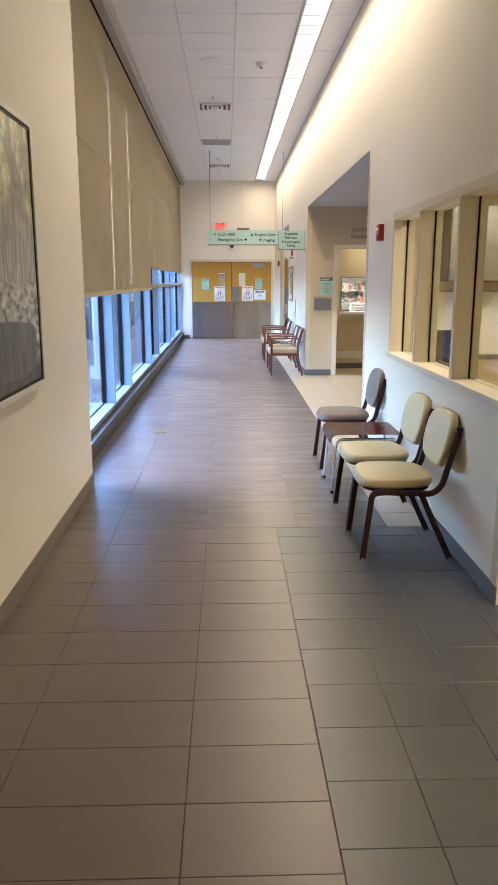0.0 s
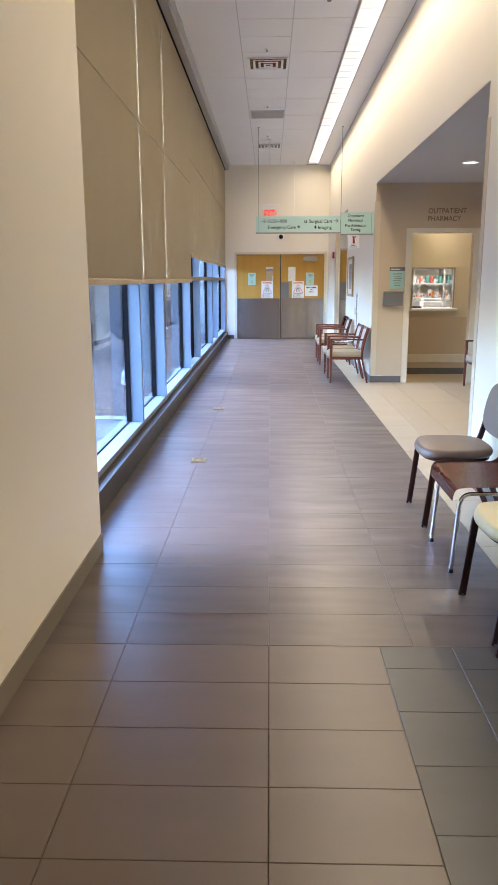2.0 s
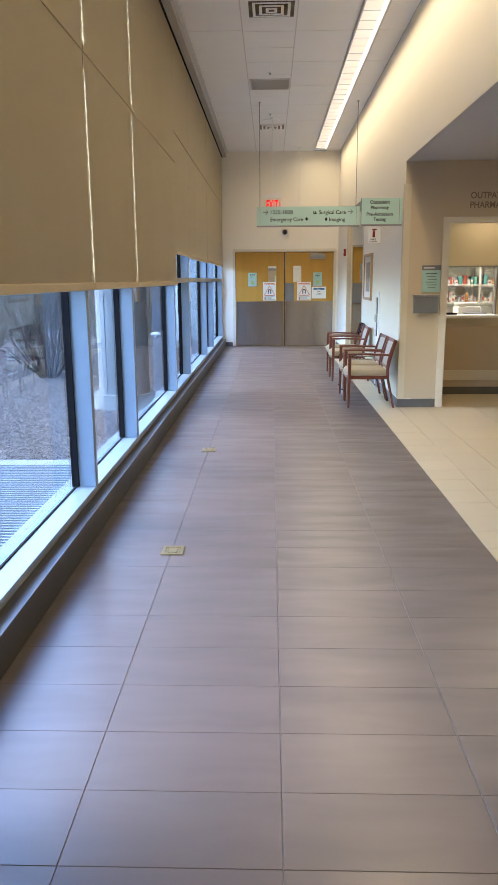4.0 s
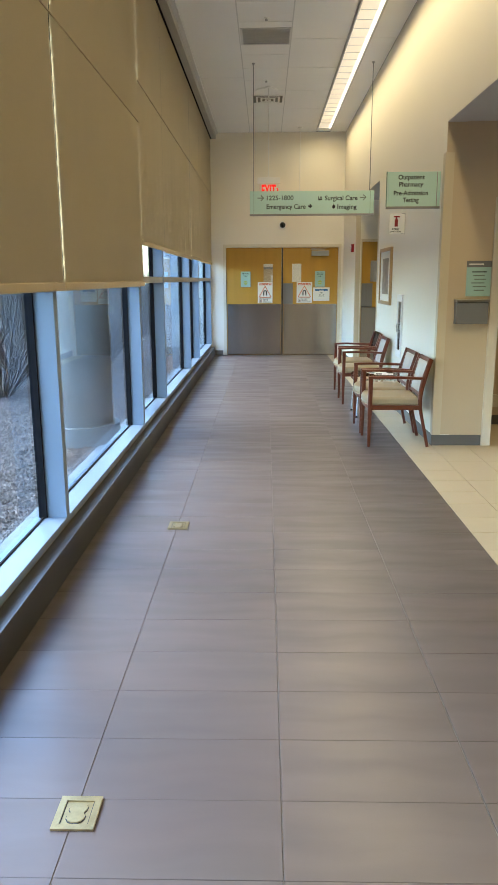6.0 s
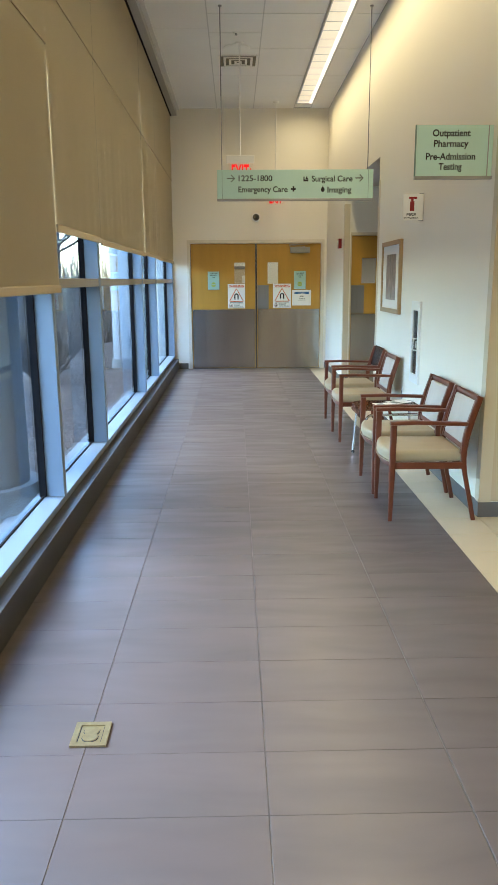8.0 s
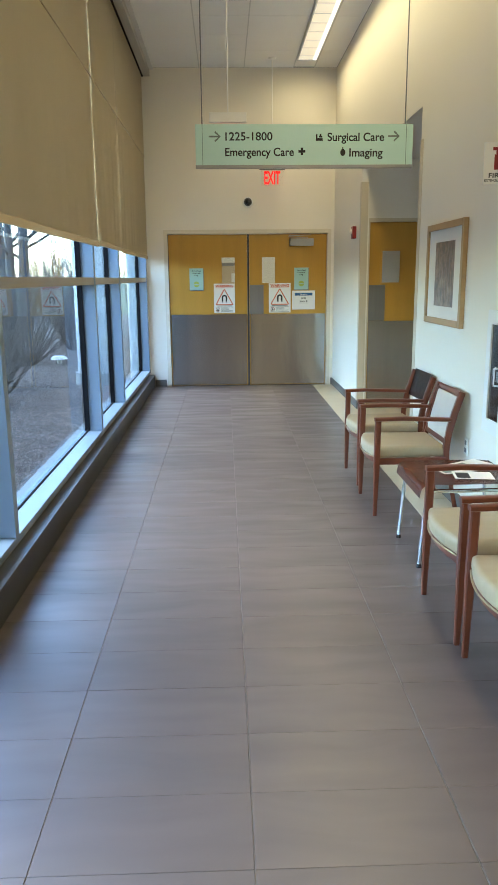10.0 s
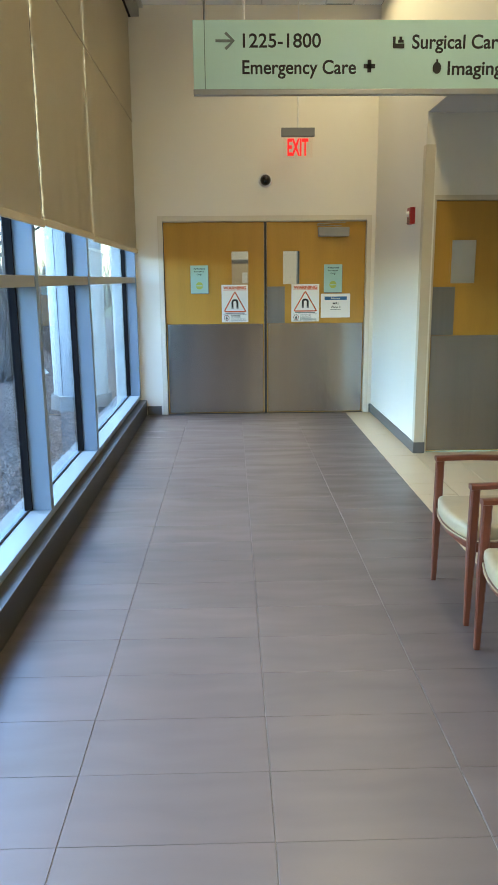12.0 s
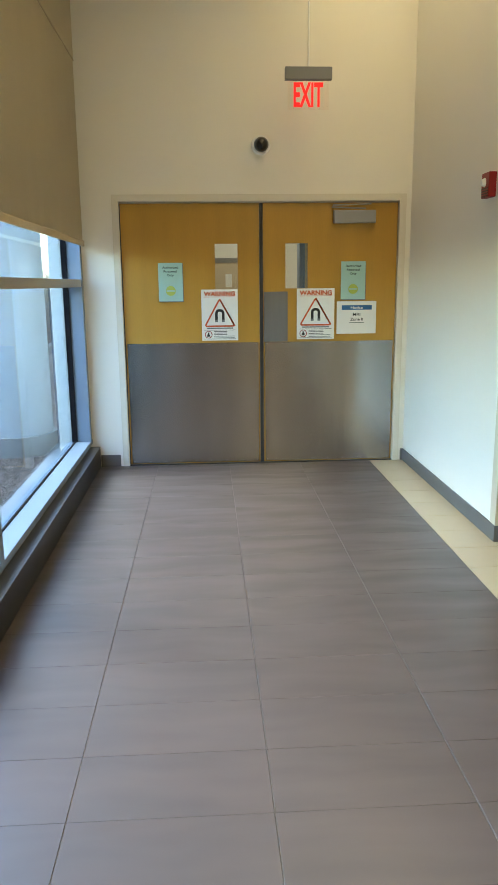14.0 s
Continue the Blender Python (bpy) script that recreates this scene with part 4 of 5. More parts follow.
part("upper_print", box(XL, XL + 0.044, ay0 + 0.045, ay1 - 0.045, 1.62, az1 - 0.045), FALLS, ar, "misty trees and falling water")
part("lower_print", box(XL, XL + 0.0442, ay0 + 0.045, ay1 - 0.045, az0 + 0.045, 1.62), ROCKS, ar, "dark wet rocks and foam")
stone = [(3.02 + 0.60 * math.copysign(abs(math.cos(a)) ** 0.75, math.cos(a)), 1.292 + 0.155 * math.copysign(abs(math.sin(a)) ** 0.7, math.sin(a)) + 0.018 * math.sin(3 * a + 1)) for a in [2 * math.pi * k / 48 for k in range(48)]]
part("printed_boulder", sheet(bmesh.new(), stone, 0, 0.0006, m=Matrix.Translation((XL + 0.0442, 0, 0)) @ Matrix(((0, 0, 1, 0), (1, 0, 0, 0), (0, 1, 0, 0), (0, 0, 0, 1)))), BOULDER, ar, "smooth dark boulder in the print")

pf = thing("framed_woodland_print", XR, 15.25, 1.20, "gilt framed woodland print with a pale mat", "picture")
py0, py1, pz0, pz1 = 14.812, 15.682, 1.205, 1.912
part("frame", slabs(bmesh.new(), (XR - 0.032, XR, py0, py0 + 0.045, pz0, pz1), (XR - 0.032, XR, py1 - 0.045, py1, pz0, pz1), (XR - 0.032, XR, py0 + 0.045, py1 - 0.045, pz0, pz0 + 0.045), (XR - 0.032, XR, py0 + 0.045, py1 - 0.045, pz1 - 0.045, pz1), bevel=0.004), GOLD, pf, "light gilt wood frame")
part("mat_board", box(XR - 0.018, XR, py0 + 0.045, py1 - 0.045, pz0 + 0.045, pz1 - 0.045), PAPER, pf, "pale mat board")
part("print", box(XR - 0.0185, XR, py0 + 0.21, py1 - 0.21, pz0 + 0.13, pz1 - 0.13), AUTUMN, pf)

# ---- alcove: pharmacy doorway, plaque, dispenser, raised letters ----
AY = 12.297
pd = thing("doorway_pharmacy", 2.46, 12.30, 0, "cream painted steel door casing of the open pharmacy doorway", "doorway", kind="structure")
part("casing", slabs(bmesh.new(), (1.935, 2.018, 12.280, 12.43, 0, 2.222), (2.902, 2.985, 12.280, 12.43, 0, 2.222), (2.018, 2.902, 12.280, 12.43, 2.158, 2.222), bevel=0.003), TRIM, pd)
pq = thing("wall_plaque", 1.82, AY, 1.37, "pale teal room plaque with a grey header on the wall", "sign")
part("panel", box(1.714, 1.930, AY - 0.010, AY, 1.372, 1.625), TEAL, pq)
part("header", box(1.712, 1.932, AY - 0.012, AY, 1.625, 1.680), GREYP, pq, "grey header strip")
for k in range(6):
    part("text_bar", flat(1.76 + 0.012 * (k % 3), 1.888 - 0.014 * (k % 2), 1.580 - 0.032 * k, 1.589 - 0.032 * k, AY - 0.010), INK_G if k else INK, pq)
part("text_bar", flat(1.73, 1.86, 1.645, 1.657, AY - 0.012), PAPER, pq)
bx = thing("literature_box", 1.76, AY, 1.13, "dark grey wall-mounted document box", "wall box")
part("body", slabs(bmesh.new(), (1.622, 1.904, AY - 0.085, AY, 1.130, 1.142), (1.622, 1.904, AY - 0.085, AY - 0.077, 1.142, 1.315), (1.622, 1.632, AY - 0.077, AY, 1.142, 1.335), (1.894, 1.904, AY - 0.077, AY, 1.142, 1.335), (1.632, 1.894, AY - 0.008, AY, 1.142, 1.340)), GREYP, bx)
part("lid", box(1.616, 1.910, AY - 0.094, AY, 1.322, 1.345, bevel=0.003), HARD, bx, "lighter sloping lid")
# Letter colour is darkened to hold the shadow round the raised letters.
LETTER = mat("shadowed_tan_letter", (0.24, 0.175, 0.115), 0.4, metal=0.3, var=0.04)
rl = thing("wall_lettering", 2.50, AY, 2.32, "raised tan metal lettering on the tan wall", "lettering")
words("OUTPATIENT", 2.500, 2.425, AY - 0.010, 0.540, 0.072, LETTER, rl, align="CENTER")
words("PHARMACY", 2.228, 2.320, AY - 0.010, 0.470, 0.072, LETTER, rl)
dl = thing("downlight", 2.30, 10.42, ZO - 0.01, "small recessed ceiling downlight, lit", "ceiling light")
part("trim_ring", tube(bmesh.new(), [(2.30 + 0.09 * math.cos(a * math.pi / 14), 10.42 + 0.09 * math.sin(a * math.pi / 14), ZO - 0.004) for a in range(29)], 0.02, 0.008, n=6, side=(0, 0, 1)), WHITE, dl)
part("lens", rod((2.30, 10.42, ZO), (2.30, 10.42, ZO - 0.006), 0.08, n=24), LENS_E, dl, "glowing lens")

# service window
sw = thing("window_2", 2.57, 13.32, 1.02, "pharmacy service window with a white ledge and talk-through", "service window", kind="structure")
part("window_frame", slabs(bmesh.new(), (2.232, 2.250, 13.300, 13.42, 1.06, 1.690), (2.890, 2.908, 13.300, 13.42, 1.06, 1.690), (2.250, 2.890, 13.300, 13.42, 1.672, 1.690)), HARD, sw, "satin metal frame")
part("ledge", box(2.215, 2.935, 13.14, 13.50, 1.022, 1.060, bevel=0.006), WHITE, sw, "white laminate ledge")
g = part("pane", box(2.250, 2.890, 13.375, 13.380, 1.16, 1.672), PANE_I, sw, "clear glass")
g.visible_shadow = False
part("talk_through", tube(bmesh.new(), [(2.44 + 0.065 * math.cos(a * math.pi / 14), 13.372, 1.36 + 0.065 * math.sin(a * math.pi / 14)) for a in range(29)], 0.018, n=8), HARD, sw, "round metal speak-through", smooth=True)
part("talk_disc", rod((2.44, 13.374, 1.36), (2.44, 13.370, 1.36), 0.058, n=24), CHROME, sw)

shl = thing("pharmacy_shelf", 2.75, 14.8, 0.0, "white shelving unit filled with medicine boxes", "shelf")
part("back", box(1.9, 3.7, 15.0, 15.02, 0, 2.1), WHITE, shl)
for x in (1.9, 3.05, 3.68):
    part("upright", box(x, x + 0.02, 14.68, 15.0, 0, 2.1), WHITE, shl)
for z in (0.9, 1.16, 1.42, 1.70):
    part("shelf_board", box(1.92, 3.68, 14.68, 15.0, z, z + 0.02), WHITE, shl)
CARTONS = [mat("carton_white", (0.72, 0.72, 0.70), 0.6), mat("carton_red", (0.50, 0.10, 0.06), 0.6), mat("carton_teal", (0.12, 0.36, 0.34), 0.6), mat("carton_orange", (0.62, 0.28, 0.07), 0.6), mat("carton_green", (0.14, 0.33, 0.10), 0.6), mat("carton_pink", (0.62, 0.42, 0.42), 0.6)]
rb = random.Random(4)
for z in (1.18, 1.44):
    x = 2.12
    while x < 3.55:
        w, h, d = rb.uniform(0.022, 0.055), rb.uniform(0.06, 0.15), rb.uniform(0.08, 0.14)
        k = rb.choice([0, 0, 0, 0, 0, 0, 5, 5, 1, 2, 3, 4])
        if not (3.02 < x + w and x < 3.08):
            b = tagged(part("medicine_box", box(x, x + w, 14.70, 14.70 + d, z, z + h, bevel=0.001), CARTONS[k]), "small medicine carton on the pharmacy shelf", "box", "cartons on the shelf")
            if rb.random() < 0.6:
                part("label", box(x + w * 0.12, x + w * 0.88, 14.6985, 14.70, z + h * 0.25, z + h * 0.6), CARTONS[0 if k else 1], b)
        x += w + rb.uniform(0.002, 0.02)
pc = thing("counter", 2.6, 13.75, 0.0, "pale worktop behind the service window", "counter")
part("worktop", box(1.85, 3.6, 13.50, 14.10, 0.98, 1.02, bevel=0.004), WHITE, pc)
part("front", box(1.87, 3.58, 13.52, 13.54, 0, 0.98), PAINT_CREAM, pc)
pr = thing("label_printer", 2.66, 13.80, 1.02, "white desktop printer on the counter", "printer")
part("body", box(2.50, 2.82, 13.66, 13.96, 1.022, 1.15, bevel=0.02), WHITE, pr)
part("lid", box(2.51, 2.80, 13.70, 13.95, 1.152, 1.20, bevel=0.018), PAPER, pr)
part("tray", box(2.56, 2.86, 13.55, 13.66, 1.06, 1.075), GREYP, pr, "dark paper tray")
kb = thing("card_reader", 2.35, 13.34, 1.06, "small black card reader on the ledge", "card reader")
part("body", box(2.26, 2.40, 13.28, 13.36, 1.061, 1.085, bevel=0.006), BLACKP, kb)

# ---- interior office window ----
ow = thing("window_3", XR, 4.33, 1.03, "interior office window with deep cream frames", "window", kind="structure")
part("window_sill", box(XR - 0.030, XR + 0.16, 3.02, 5.655, 1.005, 1.048, bevel=0.004), TRIM, ow, "cream projecting sill")
part("window_frame", slabs(bmesh.new(), (XR - 0.012, XR + 0.16, 5.605, 5.655, 1.048, 2.165), (XR - 0.012, XR + 0.16, 3.02, 5.605, 2.105, 2.165), (XR - 0.012, XR + 0.16, 3.02, 3.06, 1.048, 2.105), bevel=0.003), TRIM, ow, "cream frame")
for y in (4.795, 3.885):
    part("mullion", box(XR - 0.010, XR + 0.15, y, y + 0.055, 1.048, 2.105, bevel=0.003), TRIM, ow)
for a, b in ((3.06, 3.885), (3.94, 4.795), (4.85, 5.605)):
    part("gasket", slabs(bmesh.new(), (XR + 0.092, XR + 0.104, a, a + 0.005, 1.048, 2.105), (XR + 0.092, XR + 0.104, b - 0.005, b, 1.048, 2.105)), GASKET, ow, "black gasket")
    g = part("pane", box(XR + 0.095, XR + 0.101, a + 0.005, b - 0.005, 1.048, 2.105), PANE_I, ow, "clear glass")
    g.visible_shadow = False
ds = thing("office_desk", 2.05, 4.9, 0, "pale office desk behind the interior window", "desk")
part("desktop", box(1.68, 2.40, 3.6, 6.3, 0.72, 0.75, bevel=0.004), WHITE, ds)
for y in (3.65, 6.2):
    part("leg_panel", box(1.72, 2.36, y, y + 0.03, 0, 0.72), GREYP, ds)
mo = thing("computer_monitor", 2.1, 5.9, 0.75, "black computer monitor on the desk", "monitor")
part("screen", box(1.86, 2.34, 5.95, 5.99, 0.86, 1.20, bevel=0.006), BLACKP, mo)
part("stand", slabs(bmesh.new(), (2.06, 2.14, 5.97, 6.0, 0.752, 0.90), (1.98, 2.22, 5.9, 6.05, 0.751, 0.765)), GREYP, mo)
wc = thing("wall_cabinet", 2.9, 6.5, 1.55, "grey wall cabinet in the office", "cabinet")
part("body", box(2.15, 3.3, 6.36, 6.68, 1.62, 2.30, bevel=0.004), GREYP, wc)
part("door", box(2.16, 2.72, 6.34, 6.36, 1.63, 2.29), HARD, wc)
part("door", box(2.73, 3.29, 6.34, 6.36, 1.63, 2.29), HARD, wc)
wb = thing("whiteboard", 2.6, 6.68, 0.9, "white board on the office wall", "whiteboard")
part("board", box(2.05, 3.3, 6.66, 6.685, 0.92, 1.52), WHITE, wb)
part("frame", slabs(bmesh.new(), (2.03, 3.32, 6.65, 6.688, 0.90, 0.92), (2.03, 3.32, 6.65, 6.688, 1.52, 1.54)), HARD, wb)

# ---- ceiling fittings ----
def diffuser(x0, x1, y0, y1):
    t = thing("ceiling_vent", (x0 + x1) / 2, (y0 + y1) / 2, ZC - 0.02, "white square louvred ceiling air diffuser", "ceiling vent", "air diffusers")
    # Black sheet paints the darkness between the louvres; no duct behind it.
    part("backing", box(x0 + 0.02, x1 - 0.02, y0 + 0.02, y1 - 0.02, ZC - 0.003, ZC - 0.001), BLACKP, t, "black sheet standing in for the unlit duct opening")
    for k in range(4):
        o = 0.07 * k
        a0, a1, b0, b1 = x0 + o, x1 - o, y0 + o, y1 - o
        w, z = 0.030, ZC - 0.012 - 0.004 * k
        part("louvre_ring", slabs(bmesh.new(), (a0, a0 + w, b0, b1, z, z + 0.004), (a1 - w, a1, b0, b1, z, z + 0.004), (a0 + w, a1 - w, b0, b0 + w, z, z + 0.004), (a0 + w, a1 - w, b1 - w, b1, z, z + 0.004)), WHITE, t)


diffuser(-0.325, 0.215, 11.64, 12.19)
diffuser(-0.300, 0.215, 17.74, 18.27)
rg = thing("return_grille", -0.08, 14.8, ZC - 0.012, "grey egg-crate return air grille in the ceiling", "ceiling vent")
part("core", box(-0.345, 0.20, 14.68, 15.22, ZC - 0.006, ZC - 0.001), GREYP, rg, "dark egg-crate core")
part("frame", slabs(bmesh.new(), (-0.372, -0.345, 14.655, 15.245, ZC - 0.012, ZC - 0.001), (0.20, 0.212, 14.655, 15.245, ZC - 0.012, ZC - 0.001), (-0.345, 0.20, 14.655, 14.68, ZC - 0.012, ZC - 0.001), (-0.345, 0.20, 15.22, 15.245, ZC - 0.012, ZC - 0.001)), GRID, rg)
for k in range(18):
    part("slat", box(-0.345, 0.20, 14.70 + 0.028 * k, 14.704 + 0.028 * k, ZC - 0.012, ZC - 0.006), GRID, rg)
for x, y in ((-0.04, 9.46), (-0.06, 17.45)):
    t = thing("ceiling_speaker", x, y, ZC - 0.01, "round white perforated ceiling speaker", "speaker", "ceiling speakers")
    part("rim", rod((x, y, ZC), (x, y, ZC - 0.010), 0.165, 0.155, n=36), WHITE, t)
    part("grille", rod((x, y, ZC - 0.010), (x, y, ZC - 0.013), 0.135, n=36), CEIL, t, "perforated grille")
for x, y in ((0.565, 9.54),):
    t = thing("smoke_detector", x, y, ZC - 0.06, "white ceiling smoke detector", "smoke detector")
    part("base", rod((x, y, ZC), (x, y, ZC - 0.018), 0.075, n=28), WHITE, t)
    part("head", rod((x, y, ZC - 0.018), (x, y, ZC - 0.055), 0.068, 0.04, n=28), WHITE, t, smooth=True)
    part("sensor", rod((x, y, ZC - 0.055), (x, y, ZC - 0.062), 0.022, n=16), GREYP, t)
for x, y in ((-0.07, 11.3), (-0.07, 14.35), (-0.07, 16.9)):
    t = thing("sprinkler", x, y, ZC - 0.03, "small white ceiling sprinkler head", "sprinkler", "sprinklers")
    part("escutcheon", rod((x, y, ZC), (x, y, ZC - 0.008), 0.034, n=20), WHITE, t)
    part("head", rod((x, y, ZC - 0.008), (x, y, ZC - 0.028), 0.012, 0.016, n=12), HARD, t)

# ---- brass floor boxes ----
for x, y in ((-0.630, 7.415), (-0.632, 9.978)):
    t = thing("floor_box", x, y, 0.0, "square brass floor outlet box set in the tiles", "floor box", "brass floor boxes")
    part("plate", box(x - 0.060, x + 0.060, y - 0.066, y + 0.066, 0.0005, 0.004), BRASS, t)
    part("rim", slabs(bmesh.new(), (x - 0.062, x - 0.042, y - 0.068, y + 0.068, 0.0005, 0.008), (x + 0.042, x + 0.062, y - 0.068, y + 0.068, 0.0005, 0.008), (x - 0.042, x + 0.042, y - 0.068, y - 0.048, 0.0005, 0.008), (x - 0.042, x + 0.042, y + 0.048, y + 0.068, 0.0005, 0.008)), BRASS, t, "raised brass rim")
    for jx in (x - 0.042, x + 0.039):
        part("inner_joint", box(jx, jx + 0.003, y - 0.048, y + 0.048, 0.004, 0.0046), DARKM, t, "dark joint inside the rim")
    for cy, top in ((0.017, 0.0075), (-0.019, 0.0085)):
        ring = [(x + 0.027 * math.cos(math.pi * (k + 0.5) / 6), y + cy + 0.024 * math.sin(math.pi * (k + 0.5) / 6)) for k in range(12)]
        # Slightly larger dark outline paints the shadow gap round each cap.
        under = [(x + (px - x) * 1.09, y + cy + (py - y - cy) * 1.10 - 0.001) for px, py in ring]
        part("cap_shadow", sheet(bmesh.new(), under, 0.004, top - 0.0028), DARKM, t, "dark plate painting the shadow gap round the cap")
        part("cap", sheet(bmesh.new(), ring, 0.004, top), BRASS, t, "faceted screw cap")


# ---- waiting armchairs: cherry frame, padded seat ----
def seat_outline(x0, x1, w0, w1, bow=0.03):
    front = [(x0 - bow * math.cos(math.pi * s / 2 / 6), w0 * s / 6) for s in range(-6, 7)]
    return [(x, y) for x, y in front] + [(x1, w1), (x1, -w1)]


def armchair(seat_mat, back):
    """Faces -x; feet at x 0 and 0.55, width along y."""
    t = thing("armchair", 0, 0, 0, "cherry wood armchair with a cream seat and upholstered back", "armchair", "waiting armchairs")
    W = 0.255
    for s in (-1, 1):
        y = s * W
        part("front_leg", tube(bmesh.new(), [(0.0, y, 0.0), (0.001, y, 0.2), (0.002, y, 0.34), (0.005, y, 0.645)], 0.034, 0.040, taper=0.62), CHERRY, t, smooth=True)
        part("rear_leg", tube(bmesh.new(), rounded([(0.545, y * 0.98, 0.0), (0.455, y * 0.98, 0.40), (0.470, y * 0.98, 0.58), (0.545, y * 0.96, 0.815)], 0.12, 6), 0.030, 0.044, taper=0.65), CHERRY, t, smooth=True)
        part("armrest", tube(bmesh.new(), [(-0.018, y, 0.648), (0.15, y, 0.652), (0.475, y * 0.985, 0.640)], 0.044, 0.026), CHERRY, t, smooth=True)
        part("side_rail", box(0.015, 0.455, y - 0.010, y + 0.010, 0.350, 0.392), CHERRY, t)
    part("front_rail", tube(bmesh.new(), [(-0.020 + 0.03 * (k / 5) ** 2, 0.245 * k / 5, 0.371) for k in range(-5, 6)], 0.020, 0.040, side=(1, 0, 0)), CHERRY, t, smooth=True)
    part("rear_rail", box(0.440, 0.460, -W, W, 0.350, 0.392), CHERRY, t)
    sb = sheet(bmesh.new(), seat_outline(0.0, 0.465, 0.243, 0.228, 0.045), 0.385, 0.462, bevel=0.028, segments=4)
    for v in sb.verts:
        if v.co.z > 0.44:
            v.co.z += 0.016 * (1 - (v.co.y / 0.25) ** 2) * (1 - ((v.co.x - 0.23) / 0.27) ** 2)
    st = part("seat", sb, seat_mat, t, "padded cream seat", smooth=True)
    part("piping", tube(bmesh.new(), [(x, y, 0.392) for x, y in [(xx - 0.001, yy) for xx, yy in seat_outline(0.0, 0.465, 0.244, 0.229, 0.046)[:13]]], 0.007, n=6), seat_mat, st)
    lean = pose(0.468, 0, 0.50, 0, 14, 0)
    if back == "wood":
        bk = bmesh.new()
        rows = []
        for k in range(-8, 9):
            x = -0.004 + 0.014 * (1 - (k / 8) ** 2)
            rows.append([bk.verts.new((x, (W - 0.02) * k / 8, z)) for z in (0.12, 0.335)])
        for p, q in zip(rows, rows[1:]):
            bk.faces.new((p[0], q[0], q[1], p[1]))
        bmesh.ops.solidify(bk, geom=bk.faces[:], thickness=0.018)
        bk.transform(lean)
        part("backrest", bk, CHERRY_D, t, "curved dark wood backrest")
    else:
        pad = sheet(bmesh.new(), round_rect(-0.212, 0.212, 0.0, 0.285, 0.02), -0.012, 0.012, bevel=0.008, m=lean @ Matrix(((0, 0, 1, 0.0), (1, 0, 0, 0), (0, 1, 0, 0), (0, 0, 0, 1))))
        bp = part("backrest", pad, BACKF, t, "grey woven back pad", smooth=True)
        top = tube(bmesh.new(), [(0.004 + 0.018 * (1 - (k / 5) ** 2), 0.248 * k / 5, 0.303) for k in range(-5, 6)], 0.030, 0.040, side=(1, 0, 0))
        top.transform(lean)
        part("top_rail", top, CHERRY, t, smooth=True)
        for s in (-1, 1):
            st2 = box(-0.014, 0.014, s * 0.213, s * 0.248, -0.06, 0.30)
            st2.transform(lean)
            part("back_stile", st2, CHERRY, t)
        lr = box(-0.010, 0.010, -0.23, 0.23, -0.030, 0.0)
        lr.transform(lean)
        part("lower_rail", lr, CHERRY, t)
    return t


ac = armchair(VINYL_A, "pad")
for i, y in enumerate((12.487, 13.105, 14.850)):
    m = pose(0.882, y, 0, 0, 0, (-0.6, 0.5, 0.3)[i])
    if i:
        copy_thing(ac, m)
    else:
        ac.matrix_basis = m
aw = armchair(VINYL_A, "wood")
aw.matrix_basis = pose(0.900, 15.578, 0, 0, 0, 1.0)
tagged(aw, "cherry wood armchair with a cream seat and dark wooden back")
ag = armchair(BACKF, "pad")
ag.matrix_basis = pose(2.78, 11.66, 0, 0, 0, 0)
tagged(ag, "cherry wood armchair with a grey seat in the alcove")


